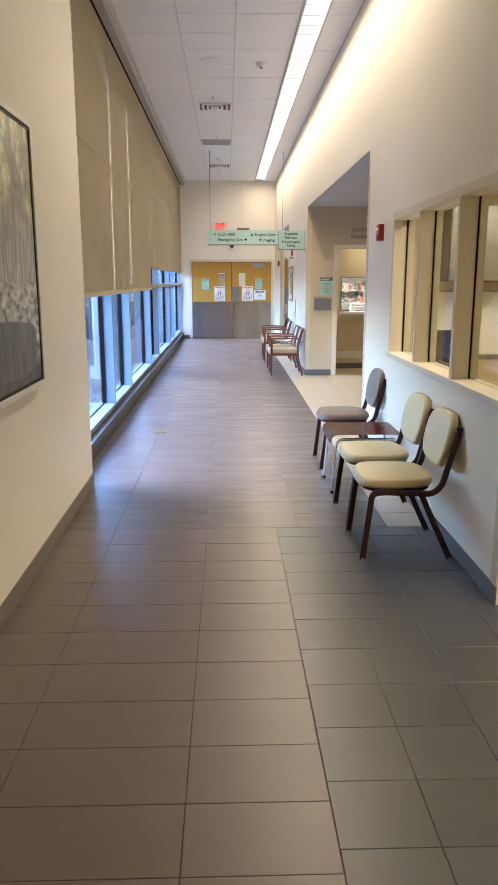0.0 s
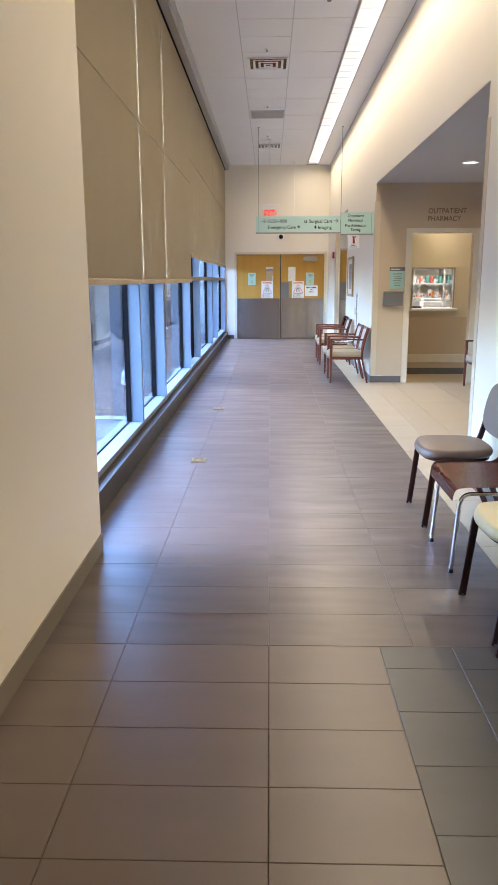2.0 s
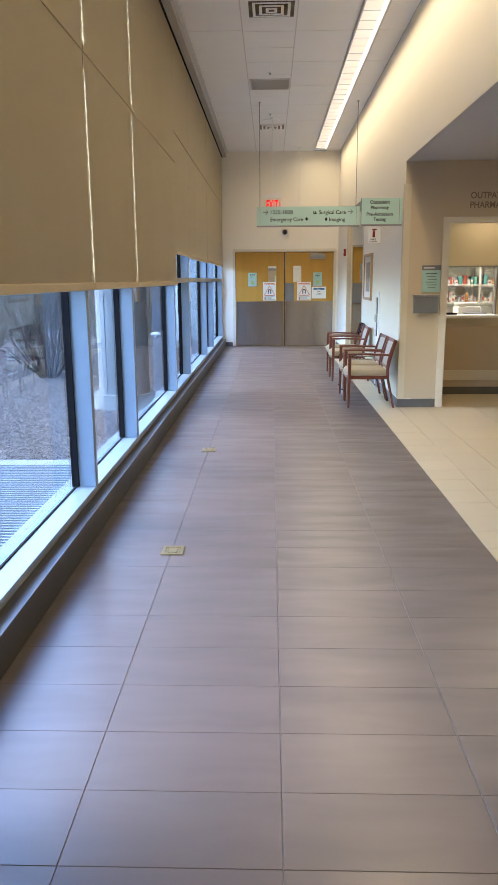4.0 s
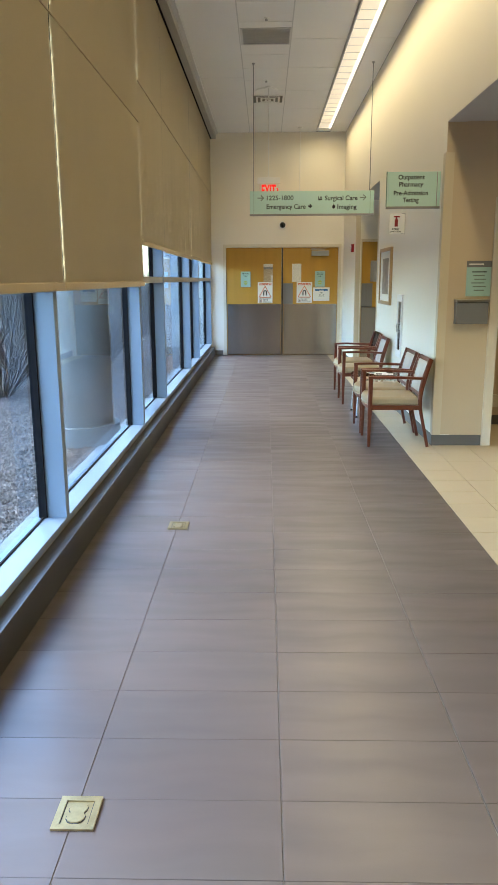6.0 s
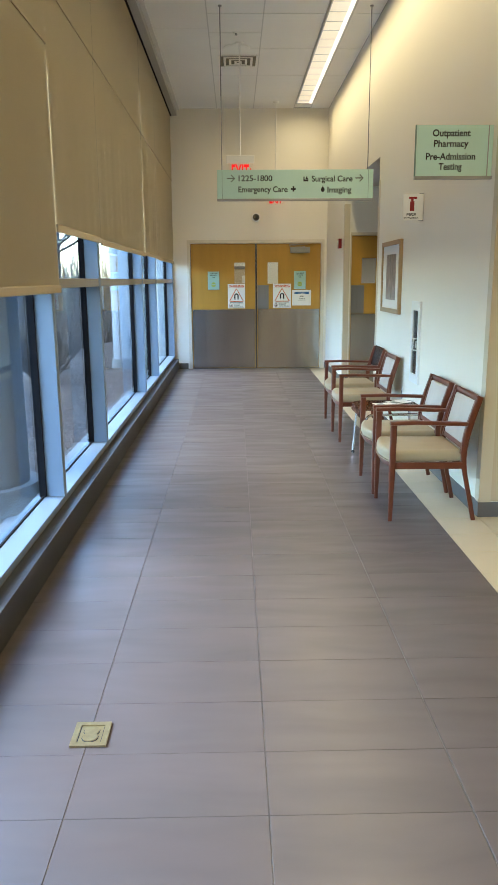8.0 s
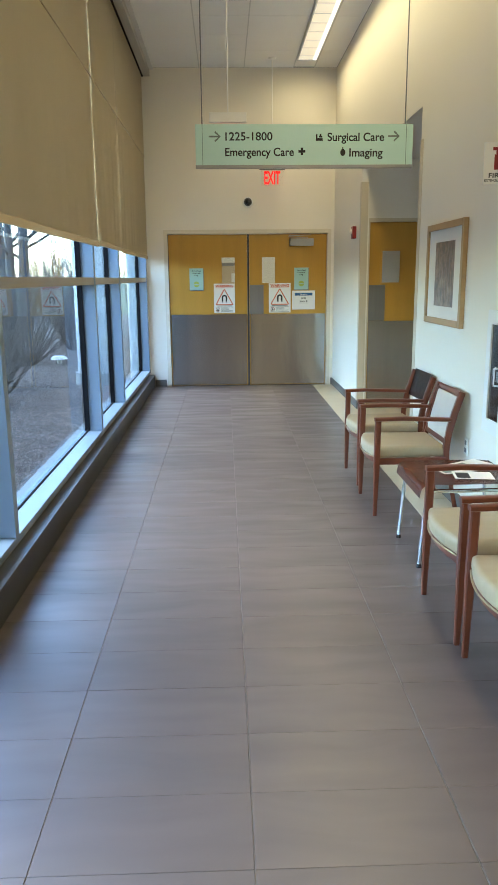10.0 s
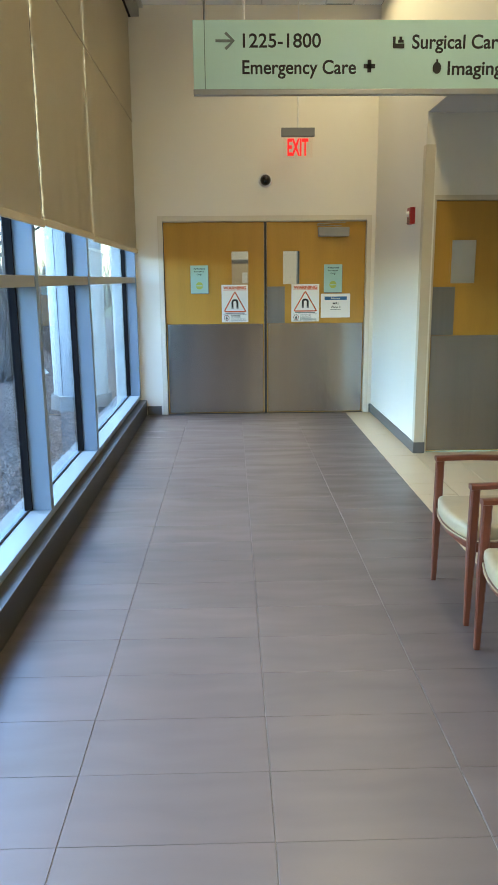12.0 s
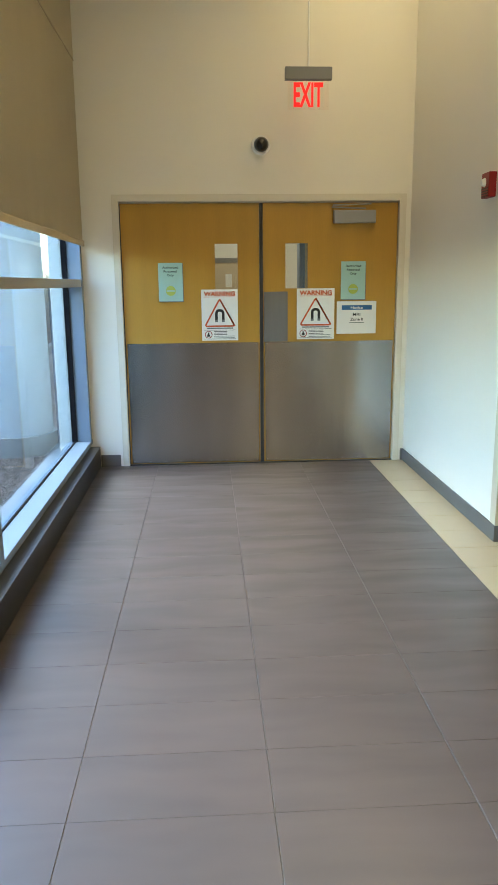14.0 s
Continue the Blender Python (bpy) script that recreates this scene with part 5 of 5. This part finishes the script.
# ---- side chairs: tubular maroon frame, rounded pads ----
def side_chair(vinyl, label):
    """Faces -x; feet at x 0 and 0.525."""
    t = thing("side_chair", 0, 0, 0, label, "chair", "side chairs under the office window")
    for s in (-1, 1):
        y = s * 0.255
        fr = rounded([(0.0, y, 0.0), (0.045, y, 0.405), (0.10, y, 0.418), (0.40, y, 0.405), (0.455, y, 0.45), (0.545, y * 0.96, 0.80)], 0.06, 6)
        part("side_frame", tube(bmesh.new(), fr, 0.022, 0.036), MAROON, t, "maroon steel side tube", smooth=True)
        part("rear_leg", tube(bmesh.new(), [(0.335, y, 0.400), (0.525, y, 0.0)], 0.022, 0.036), MAROON, t, smooth=True)
        for x in (0.0, 0.525):
            part("glide", rod((x, y, 0.0), (x, y, 0.012), 0.014, n=12), CHROME, t, "chrome glide")
    part("cross_bar", slabs(bmesh.new(), (0.09, 0.12, -0.25, 0.25, 0.395, 0.415), (0.33, 0.36, -0.25, 0.25, 0.390, 0.410)), MAROON, t)
    out = []
    for k in range(32):
        a = 2 * math.pi * k / 32
        ca, sa = math.cos(a), math.sin(a)
        r = 0.62
        out.append((0.215 + 0.228 * math.copysign(abs(ca) ** r, ca), (0.250 - 0.018 * ca) * math.copysign(abs(sa) ** r, sa)))
    sb = sheet(bmesh.new(), out, 0.430, 0.480, bevel=0.023, segments=5)
    for v in sb.verts:
        q = ((v.co.x - 0.215) / 0.235) ** 2
        if v.co.z > 0.458:
            v.co.z += 0.022 * max(0, 1 - q) * (1 - (v.co.y / 0.26) ** 2)
        if v.co.x < 0.06:
            v.co.z -= (0.06 - v.co.x) ** 2 * 4
    st = part("seat", sb, vinyl, t, "rounded vinyl seat pad", smooth=True)
    part("seat_pan", sheet(bmesh.new(), [(0.215 + (x - 0.215) * 0.93, y * 0.93) for x, y in out], 0.412, 0.426), MAROON, st)
    ob = []
    for k in range(32):
        a = 2 * math.pi * k / 32
        ca, sa = math.cos(a), math.sin(a)
        r = 0.62
        ob.append(((0.232 - 0.022 * (sa < 0) * -sa) * math.copysign(abs(ca) ** r, ca), 0.165 + 0.172 * math.copysign(abs(sa) ** r, sa)))
    lean = pose(0.482, 0, 0.530, 0, 13, 0) @ Matrix(((0, 0, 1, 0.0), (1, 0, 0, 0), (0, 1, 0, 0), (0, 0, 0, 1)))
    bb_ = sheet(bmesh.new(), ob, -0.034, 0.022, bevel=0.022, segments=5)
    for v in bb_.verts:
        v.co.z -= 0.35 * v.co.x ** 2
    bb_.transform(lean)
    bp = part("backrest", bb_, vinyl, t, "rounded vinyl back pad", smooth=True)
    rim = tube(bmesh.new(), [(x * 0.985, 0.165 + (y - 0.165) * 0.985, 0.008 - 0.35 * x * x) for x, y in ob + ob[:1]], 0.012, n=6)
    rim.transform(lean)
    part("edge_trim", rim, vinyl, bp)
    return t


sc = side_chair(VINYL, "cream vinyl side chair with a maroon steel frame")
sc.matrix_basis = pose(0.912, 3.860, 0, 0, 0, 0)
copy_thing(sc, pose(0.920, 4.468, 0, 0, 0, 1.2))
sc2 = side_chair(VINYL_B, "taupe vinyl side chair with a maroon steel frame")
sc2.matrix_basis = pose(0.935, 5.975, 0, 0, 0, 0)


# ---- low tables between the chairs ----
def low_table(top_mat, label):
    t = thing("side_table", 0, 0, 0, label, "side table", "low tables between chairs")
    prof = rounded([(-0.020, 0, 0.400), (-0.010, 0, 0.464), (0.06, 0, 0.472), (0.47, 0, 0.472), (0.535, 0, 0.465)], 0.06, 6)
    bm = bmesh.new()
    rows = []
    for p in prof:
        rows.append([bm.verts.new((p.x, y, p.z)) for y in (-0.265, -0.25, 0.25, 0.265)])
    for a, b in zip(rows, rows[1:]):
        for k in range(3):
            bm.faces.new((a[k], a[k + 1], b[k + 1], b[k]))
    bmesh.ops.solidify(bm, geom=bm.faces[:], thickness=0.024)
    part("top", bm, top_mat, t, "curved walnut laminate top", smooth=True)
    for s in (-1, 1):
        y = s * 0.235
        fr = rounded([(0.0, y, 0.012), (0.03, y, 0.430), (0.50, y, 0.430), (0.525, y, 0.012)], 0.06, 6)
        part("leg_frame", tube(bmesh.new(), fr, 0.022, 0.022, n=14), CHROME, t, "satin chrome leg tube", smooth=True)
        for x in (0.0, 0.525):
            part("foot", rod((x, y, 0.0), (x, y, 0.02), 0.016, 0.012, n=14), BLACKP, t, "black rubber foot")
    return t


lt = low_table(LAMINATE, "low walnut laminate table with chrome legs")
lt.matrix_basis = pose(0.926, 5.235, 0, 0, 0, 0)
copy_thing(lt, pose(0.945, 13.94, 0, 0, 0, 0))
for k, (x, y, a) in enumerate(((1.20, 13.98, 14), (1.26, 13.84, -9), (1.33, 14.08, 31))):
    t = thing("leaflet", x, y, 0.473, "white printed leaflet lying on the low table", "leaflet", "leaflets on the table")
    lf_ = box(x - 0.105, x + 0.105, y - 0.075, y + 0.075, 0.4735 + 0.0016 * k, 0.4748 + 0.0016 * k)
    lf_.transform(Matrix.Translation((x, y, 0)) @ pose(0, 0, 0, 0, 0, a) @ Matrix.Translation((-x, -y, 0)))
    sh_ = part("paper", lf_, PAPER, t)
    pr_ = slabs(bmesh.new(), (x - 0.09, x - 0.02, y - 0.06, y + 0.05, 0.4748 + 0.0016 * k, 0.4750 + 0.0016 * k))
    pr_.transform(Matrix.Translation((x, y, 0)) @ pose(0, 0, 0, 0, 0, a) @ Matrix.Translation((-x, -y, 0)))
    part("print_block", pr_, INK if k == 1 else INK_G, t)

# ---- outdoors ----
GZ = -0.12
gb = bmesh.new()
slabs(gb, (-260, 260, -240, 280, GZ - 0.4, GZ))
setting("ground", gb, LAWN, "winter lawn reaching the horizon", "ground")
setting("ground_mulch_bed", box(-16, -1.75, -2, 46, GZ, GZ + 0.012), MULCH, "brown mulch planting bed outside the windows", "ground")
setting("pavement_edge", box(-1.75, -1.36, 3, 40, GZ, GZ + 0.03), CONC_L, "pale concrete edging along the building", "pavement")
setting("building_foot", box(-1.40, -1.33, 5.2, 40, GZ - 0.1, 0.205), CONC, "concrete footing below the glazing", "wall")
setting("wall_outside_far", box(-1.45, -1.25, YE + 0.2, 40, GZ, 5.2), COLW, "pale rendered outside wall", "wall")
setting("roof", box(-1.9, 5.4, -4.2, 40, ZC + 0.16, ZC + 0.7), CONC_L, "flat roof edge of the building", "roof")
gr = thing("floor_grate", -2.2, 8.6, GZ, "galvanized metal grate in a concrete surround", "grate")
part("surround", slabs(bmesh.new(), (-3.2, -1.75, 7.2, 7.35, GZ, GZ + 0.035), (-3.2, -1.75, 9.75, 9.95, GZ, GZ + 0.035), (-3.2, -3.05, 7.35, 9.75, GZ, GZ + 0.035)), CONC_L, gr)
for k in range(44):
    part("grate_bar", box(-3.05, -1.75, 7.36 + 0.0545 * k, 7.385 + 0.0545 * k, GZ + 0.012, GZ + 0.03), GREYP, gr)

rg_ = random.Random(11)
cb_ = []
cf_ = []
for k in range(110000):
    x, y = -1.75 - 7.0 * rg_.random() ** 1.7, 5 + 25 * rg_.random()
    if -3.25 < x < -1.7 and 7.1 < y < 10.0:
        continue
    l, w, h, a = rg_.uniform(0.006, 0.015), rg_.uniform(0.005, 0.010), rg_.uniform(0.004, 0.013), rg_.uniform(0, 3.14)
    ca, sa, b0, z = math.cos(a), math.sin(a), len(cb_), GZ + 0.012 + rg_.uniform(0, 0.012)
    tl = rg_.uniform(-0.01, 0.01)
    for dx, dy, dz in ((-l, -w, 0), (l, -w, tl), (l, w, tl), (-l, w, 0), (-l * 0.8, 0, h), (l * 0.8, 0, h + tl)):
        cb_.append((x + ca * dx - sa * dy, y + sa * dx + ca * dy, z + dz))
    cf_ += [(b0, b0 + 1, b0 + 5, b0 + 4), (b0 + 2, b0 + 3, b0 + 4, b0 + 5), (b0 + 1, b0 + 2, b0 + 5), (b0 + 3, b0, b0 + 4)]
cm = bpy.data.meshes.new("mulch_chips")
cm.from_pydata(cb_, [], cf_)
cm.materials.append(CHIP)
tagged(new("mulch_chips", cm), "loose brown wood chips and gravel on the planting bed", "mulch", kind="stuff")

# the round concrete base of the entrance drum and a white column
for x, y, r, rr, m, lb in ((-2.0, 13.0, 0.33, 0.41, CONC, "grey round concrete column on a base ring"), (-2.12, 21.9, 0.35, 0.40, COLW, "white round column on a concrete base ring"), (-2.2, 30.6, 0.35, 0.42, COLW, "white round column on a concrete base ring")):
    t = thing("round_column", x, y, GZ, lb, "column", "outside columns")
    part("base_ring", rod((x, y, GZ), (x, y, GZ + 0.21), rr, rr - 0.012, n=72), CONC_L, t, "pale concrete base ring", smooth=True)
    part("shaft", rod((x, y, GZ + 0.21), (x, y, 4.45), r, n=72), m, t, smooth=True)
    part("shaft_joint", rod((x - r * 0.5, y - r * 0.868, GZ + 0.21), (x - r * 0.5, y - r * 0.868, 4.4), 0.005, n=6), DARKM, t)
gl_ = thing("garden_light", -3.45, 24.9, GZ, "low white garden light in the mulch", "garden light")
part("stem", rod((-3.45, 24.9, GZ), (-3.45, 24.9, GZ + 0.10), 0.05, n=16), WHITE, gl_)
part("cap", rod((-3.45, 24.9, GZ + 0.10), (-3.45, 24.9, GZ + 0.16), 0.17, 0.12, n=28), WHITE, gl_, smooth=True)


def branchy(bm, rng, start, d, length, r, depth, spread, split):
    """A bare limb that forks into finer ones."""
    p, v = Vector(start), Vector(d).normalized()
    pts = [p.copy()]
    for _ in range(4):
        v = (v + Vector((rng.uniform(-1, 1), rng.uniform(-1, 1), rng.uniform(-0.3, 0.7))) * 0.16).normalized()
        p = p + v * length / 4
        pts.append(p.copy())
    for i, (a, b) in enumerate(zip(pts, pts[1:])):
        r0, r1 = r * (1 - 0.16 * i), r * (1 - 0.16 * (i + 1))
        u = (b - a).normalized()
        s = u.orthogonal().normalized()
        t_ = u.cross(s)
        ring = [[bm.verts.new(c + (s * math.cos(k * 2.0944) + t_ * math.sin(k * 2.0944)) * q) for k in range(3)] for c, q in ((a, r0), (b, r1))]
        for k in range(3):
            bm.faces.new((ring[0][k], ring[0][(k + 1) % 3], ring[1][(k + 1) % 3], ring[1][k]))
    if depth:
        for _ in range(split):
            w = (v + Vector((rng.uniform(-1, 1), rng.uniform(-1, 1), rng.uniform(-0.4, 0.9))) * spread).normalized()
            branchy(bm, rng, pts[rng.choice((2, 3, 4))], w, length * rng.uniform(0.55, 0.8), r * 0.55, depth - 1, spread, split)


def shrub(x, y, h, seed):
    rng = random.Random(seed)
    t = thing("bare_shrub", x, y, GZ, "leafless twiggy shrub growing in the mulch", "shrub", "bare shrubs")
    for nm, n_, dep in (("main_stems", 16, 0), ("twigs", 44, 2)):
        bm = bmesh.new()
        for k in range(n_):
            a = rng.uniform(0, 6.283)
            s = Vector((math.cos(a), math.sin(a), rng.uniform(0.8, 2.4)))
            branchy(bm, rng, (x + 0.12 * math.cos(a), y + 0.12 * math.sin(a), GZ), s, h * rng.uniform(0.45, 0.62), 0.013 if dep else 0.018, dep, 0.55, 3)
        part(nm, bm, TWIG, t)


for k, (x, y, h) in enumerate(((-3.92, 16.0, 2.5), (-4.4, 18.2, 2.2), (-4.02, 24.5, 2.5), (-3.7, 27.8, 1.7), (-5.2, 22.8, 1.5), (-6.4, 19.5, 1.6), (-6.0, 29.5, 1.9), (-5.4, 13.0, 1.4), (-4.6, 34.0, 2.0), (-8.2, 25.0, 1.8), (-3.3, 19.9, 1.2), (-5.6, 16.8, 1.9), (-6.8, 23.5, 2.1), (-5.0, 26.2, 2.0), (-7.4, 28.5, 2.2), (-7.8, 21.0, 2.0), (-4.4, 31.0, 2.1), (-5.8, 36.5, 2.3), (-9.0, 31.5, 2.2), (-4.0, 21.6, 1.6), (-4.9, 10.6, 1.6))):
    shrub(x, y, h, 30 + k)


def tree(x, y, h, seed):
    rng = random.Random(seed)
    t = thing("bare_tree", x, y, GZ, "leafless winter tree with a tapered trunk", "tree", "bare trees")
    tk = bmesh.new()
    cyl(tk, (x, y, GZ), (x + 0.1, y, GZ + h * 0.35), 0.17, 0.13, n=12)
    cyl(tk, (x + 0.1, y, GZ + h * 0.35), (x + 0.02, y + 0.1, GZ + h * 0.75), 0.13, 0.05, n=12)
    part("trunk", tk, BARK, t, smooth=True)
    lm = bmesh.new()
    for k in range(16):
        z = GZ + h * rng.uniform(0.24, 0.72)
        a = rng.uniform(0, 6.283)
        branchy(lm, rng, (x + 0.08, y + 0.03, z), (math.cos(a), math.sin(a), rng.uniform(0.3, 1.0)), h * 0.24, 0.05, 3, 0.6, 3)
    part("limbs", lm, BARK, t)


for k, (x, y, h) in enumerate(((-6.8, 33.5, 7.5), (-11, 26, 8), (-9.5, 42, 9), (-16, 36, 9), (-8.2, 17.5, 6.5), (-14, 52, 10), (-20, 48, 9), (-5.7, 31.0, 8.5), (-8.8, 37.0, 9), (-12.5, 31.0, 8))):
    tree(x, y, h, 70 + k)

# distant brick building and hedge line
hb = bmesh.new()
rh = random.Random(5)
for k in range(260):
    x, y = -60 + 58 * rh.random(), 58 + 12 * rh.random()
    branchy(hb, rh, (x, y, GZ), (rh.uniform(-0.3, 0.3), rh.uniform(-0.3, 0.3), 1), rh.uniform(1.5, 3.2), 0.06, 2, 0.7, 3)
tagged(part("far_thicket", hb, TWIG), "leafless thicket far behind the lawn", "thicket", kind="stuff")
hb = bmesh.new()
for k in range(160):
    x, y = -34 + 10 * rh.random(), -10 + 66 * rh.random()
    branchy(hb, rh, (x, y, GZ), (rh.uniform(-0.3, 0.3), rh.uniform(-0.3, 0.3), 1), rh.uniform(1.5, 3.2), 0.06, 2, 0.7, 3)
tagged(part("side_thicket", hb, TWIG), "leafless thicket beyond the lawn", "thicket", kind="stuff")

# ---- floor: porcelain pieces on a grout bed, last in the file ----
def tiled(name, label, x_edges, y0, y1, first, pitch, tile, grout, gap=0.0032, z0=-0.03, row_gap=0.0032):
    """A grout bed with single tiles lying 4 mm proud of it."""
    bed = setting(name, box(x_edges[0], x_edges[-1], y0, y1, z0, -0.004), grout, label, "floor")
    made = {}
    for xa, xb in zip(x_edges, x_edges[1:]):
        k = math.floor((y0 - first) / pitch)
        while first + k * pitch < y1 - 0.01:
            a, b = max(y0, first + k * pitch), min(y1, first + (k + 1) * pitch)
            k += 1
            if b - a < 0.02:
                continue
            key = (round(xb - xa, 4), round(b - a, 4))
            if key not in made:
                w, d, g = (xb - xa) / 2 - gap / 2, (b - a) / 2 - row_gap / 2, 0.0012
                me = bpy.data.meshes.new("tile")
                v = [(sx * w, sy * d, -0.004) for sx, sy in ((-1, -1), (1, -1), (1, 1), (-1, 1))]
                v += [(sx * w, sy * d, -g) for sx, sy in ((-1, -1), (1, -1), (1, 1), (-1, 1))]
                v += [(sx * (w - g), sy * (d - g), 0) for sx, sy in ((-1, -1), (1, -1), (1, 1), (-1, 1))]
                f = [(8, 9, 10, 11)]
                for r in (0, 4):
                    f += [(r + i, r + (i + 1) % 4, r + 4 + (i + 1) % 4, r + 4 + i) for i in range(4)]
                me.from_pydata(v, [], f)
                me.materials.append(tile)
                made[key] = me
            ob = new("tile", made[key])
            ob.location = ((xa + xb) / 2, (a + b) / 2, random.uniform(-0.0003, 0.0003))
            ob.parent = bed
    return bed


YB, YP = 3.895, 0.2988
YJ = YB + YP
tiled("floor_brown_near", "brown porcelain tiles at the start of the corridor", [XL, -0.637, -0.030, 0.434], 0.3, YJ, YJ - 0.2945, 0.2945, BROWN_N, GROUT, gap=0.0028, row_gap=0.0024)
tiled("floor_brown", "brown-grey porcelain floor tiles with thin joints", [-1.13, -0.637, -0.030, 0.577, 1.190], YJ, YE, YB, YP, BROWN, GROUT_M, gap=0.0024, row_gap=0.0009)
tiled("floor_slate", "dark slate-coloured porcelain tile field", [0.434, 0.737, 1.042, 1.363, 1.668], 0.3, YJ, 4.016, 0.2975, DARKT, GROUT_L, gap=0.0026, row_gap=0.0022)
tiled("floor_cream_strip", "cream porcelain tile strip along the wall", [1.190, XR], YJ, YE, YB, YP, CREAMT, GROUT_L)
tiled("floor_cream_alcove", "cream porcelain tiles in the waiting alcove", [XR, 1.795, 2.40, 3.01, 3.61, 4.2, 5.0], 6.84, 12.295, YB, YP * 2, CREAMT, GROUT_L)
tiled("floor_cream_passage", "cream porcelain tiles in the side passage", [XR, 1.795, 2.40, 3.01, 3.61, 4.9], 16.09, 18.66, YB, YP * 2, CREAMT, GROUT_L)
setting("floor_behind", box(-1.2, 5.0, -4.0, 0.3, -0.03, 0.0), BROWN_N, "brown porcelain floor", "floor")
setting("floor_lobby", box(1.668, 5.0, 0.3, 2.9, -0.03, 0.0), DARKT, "dark porcelain floor", "floor")
setting("floor_office", box(1.64, 5.0, 3.0, 6.69, -0.03, 0.0), CREAMT, "pale office floor", "floor")
setting("floor_vestibule", box(1.80, 3.9, 12.295, 15.9, -0.03, 0.0), CREAMT, "cream vestibule floor", "floor")
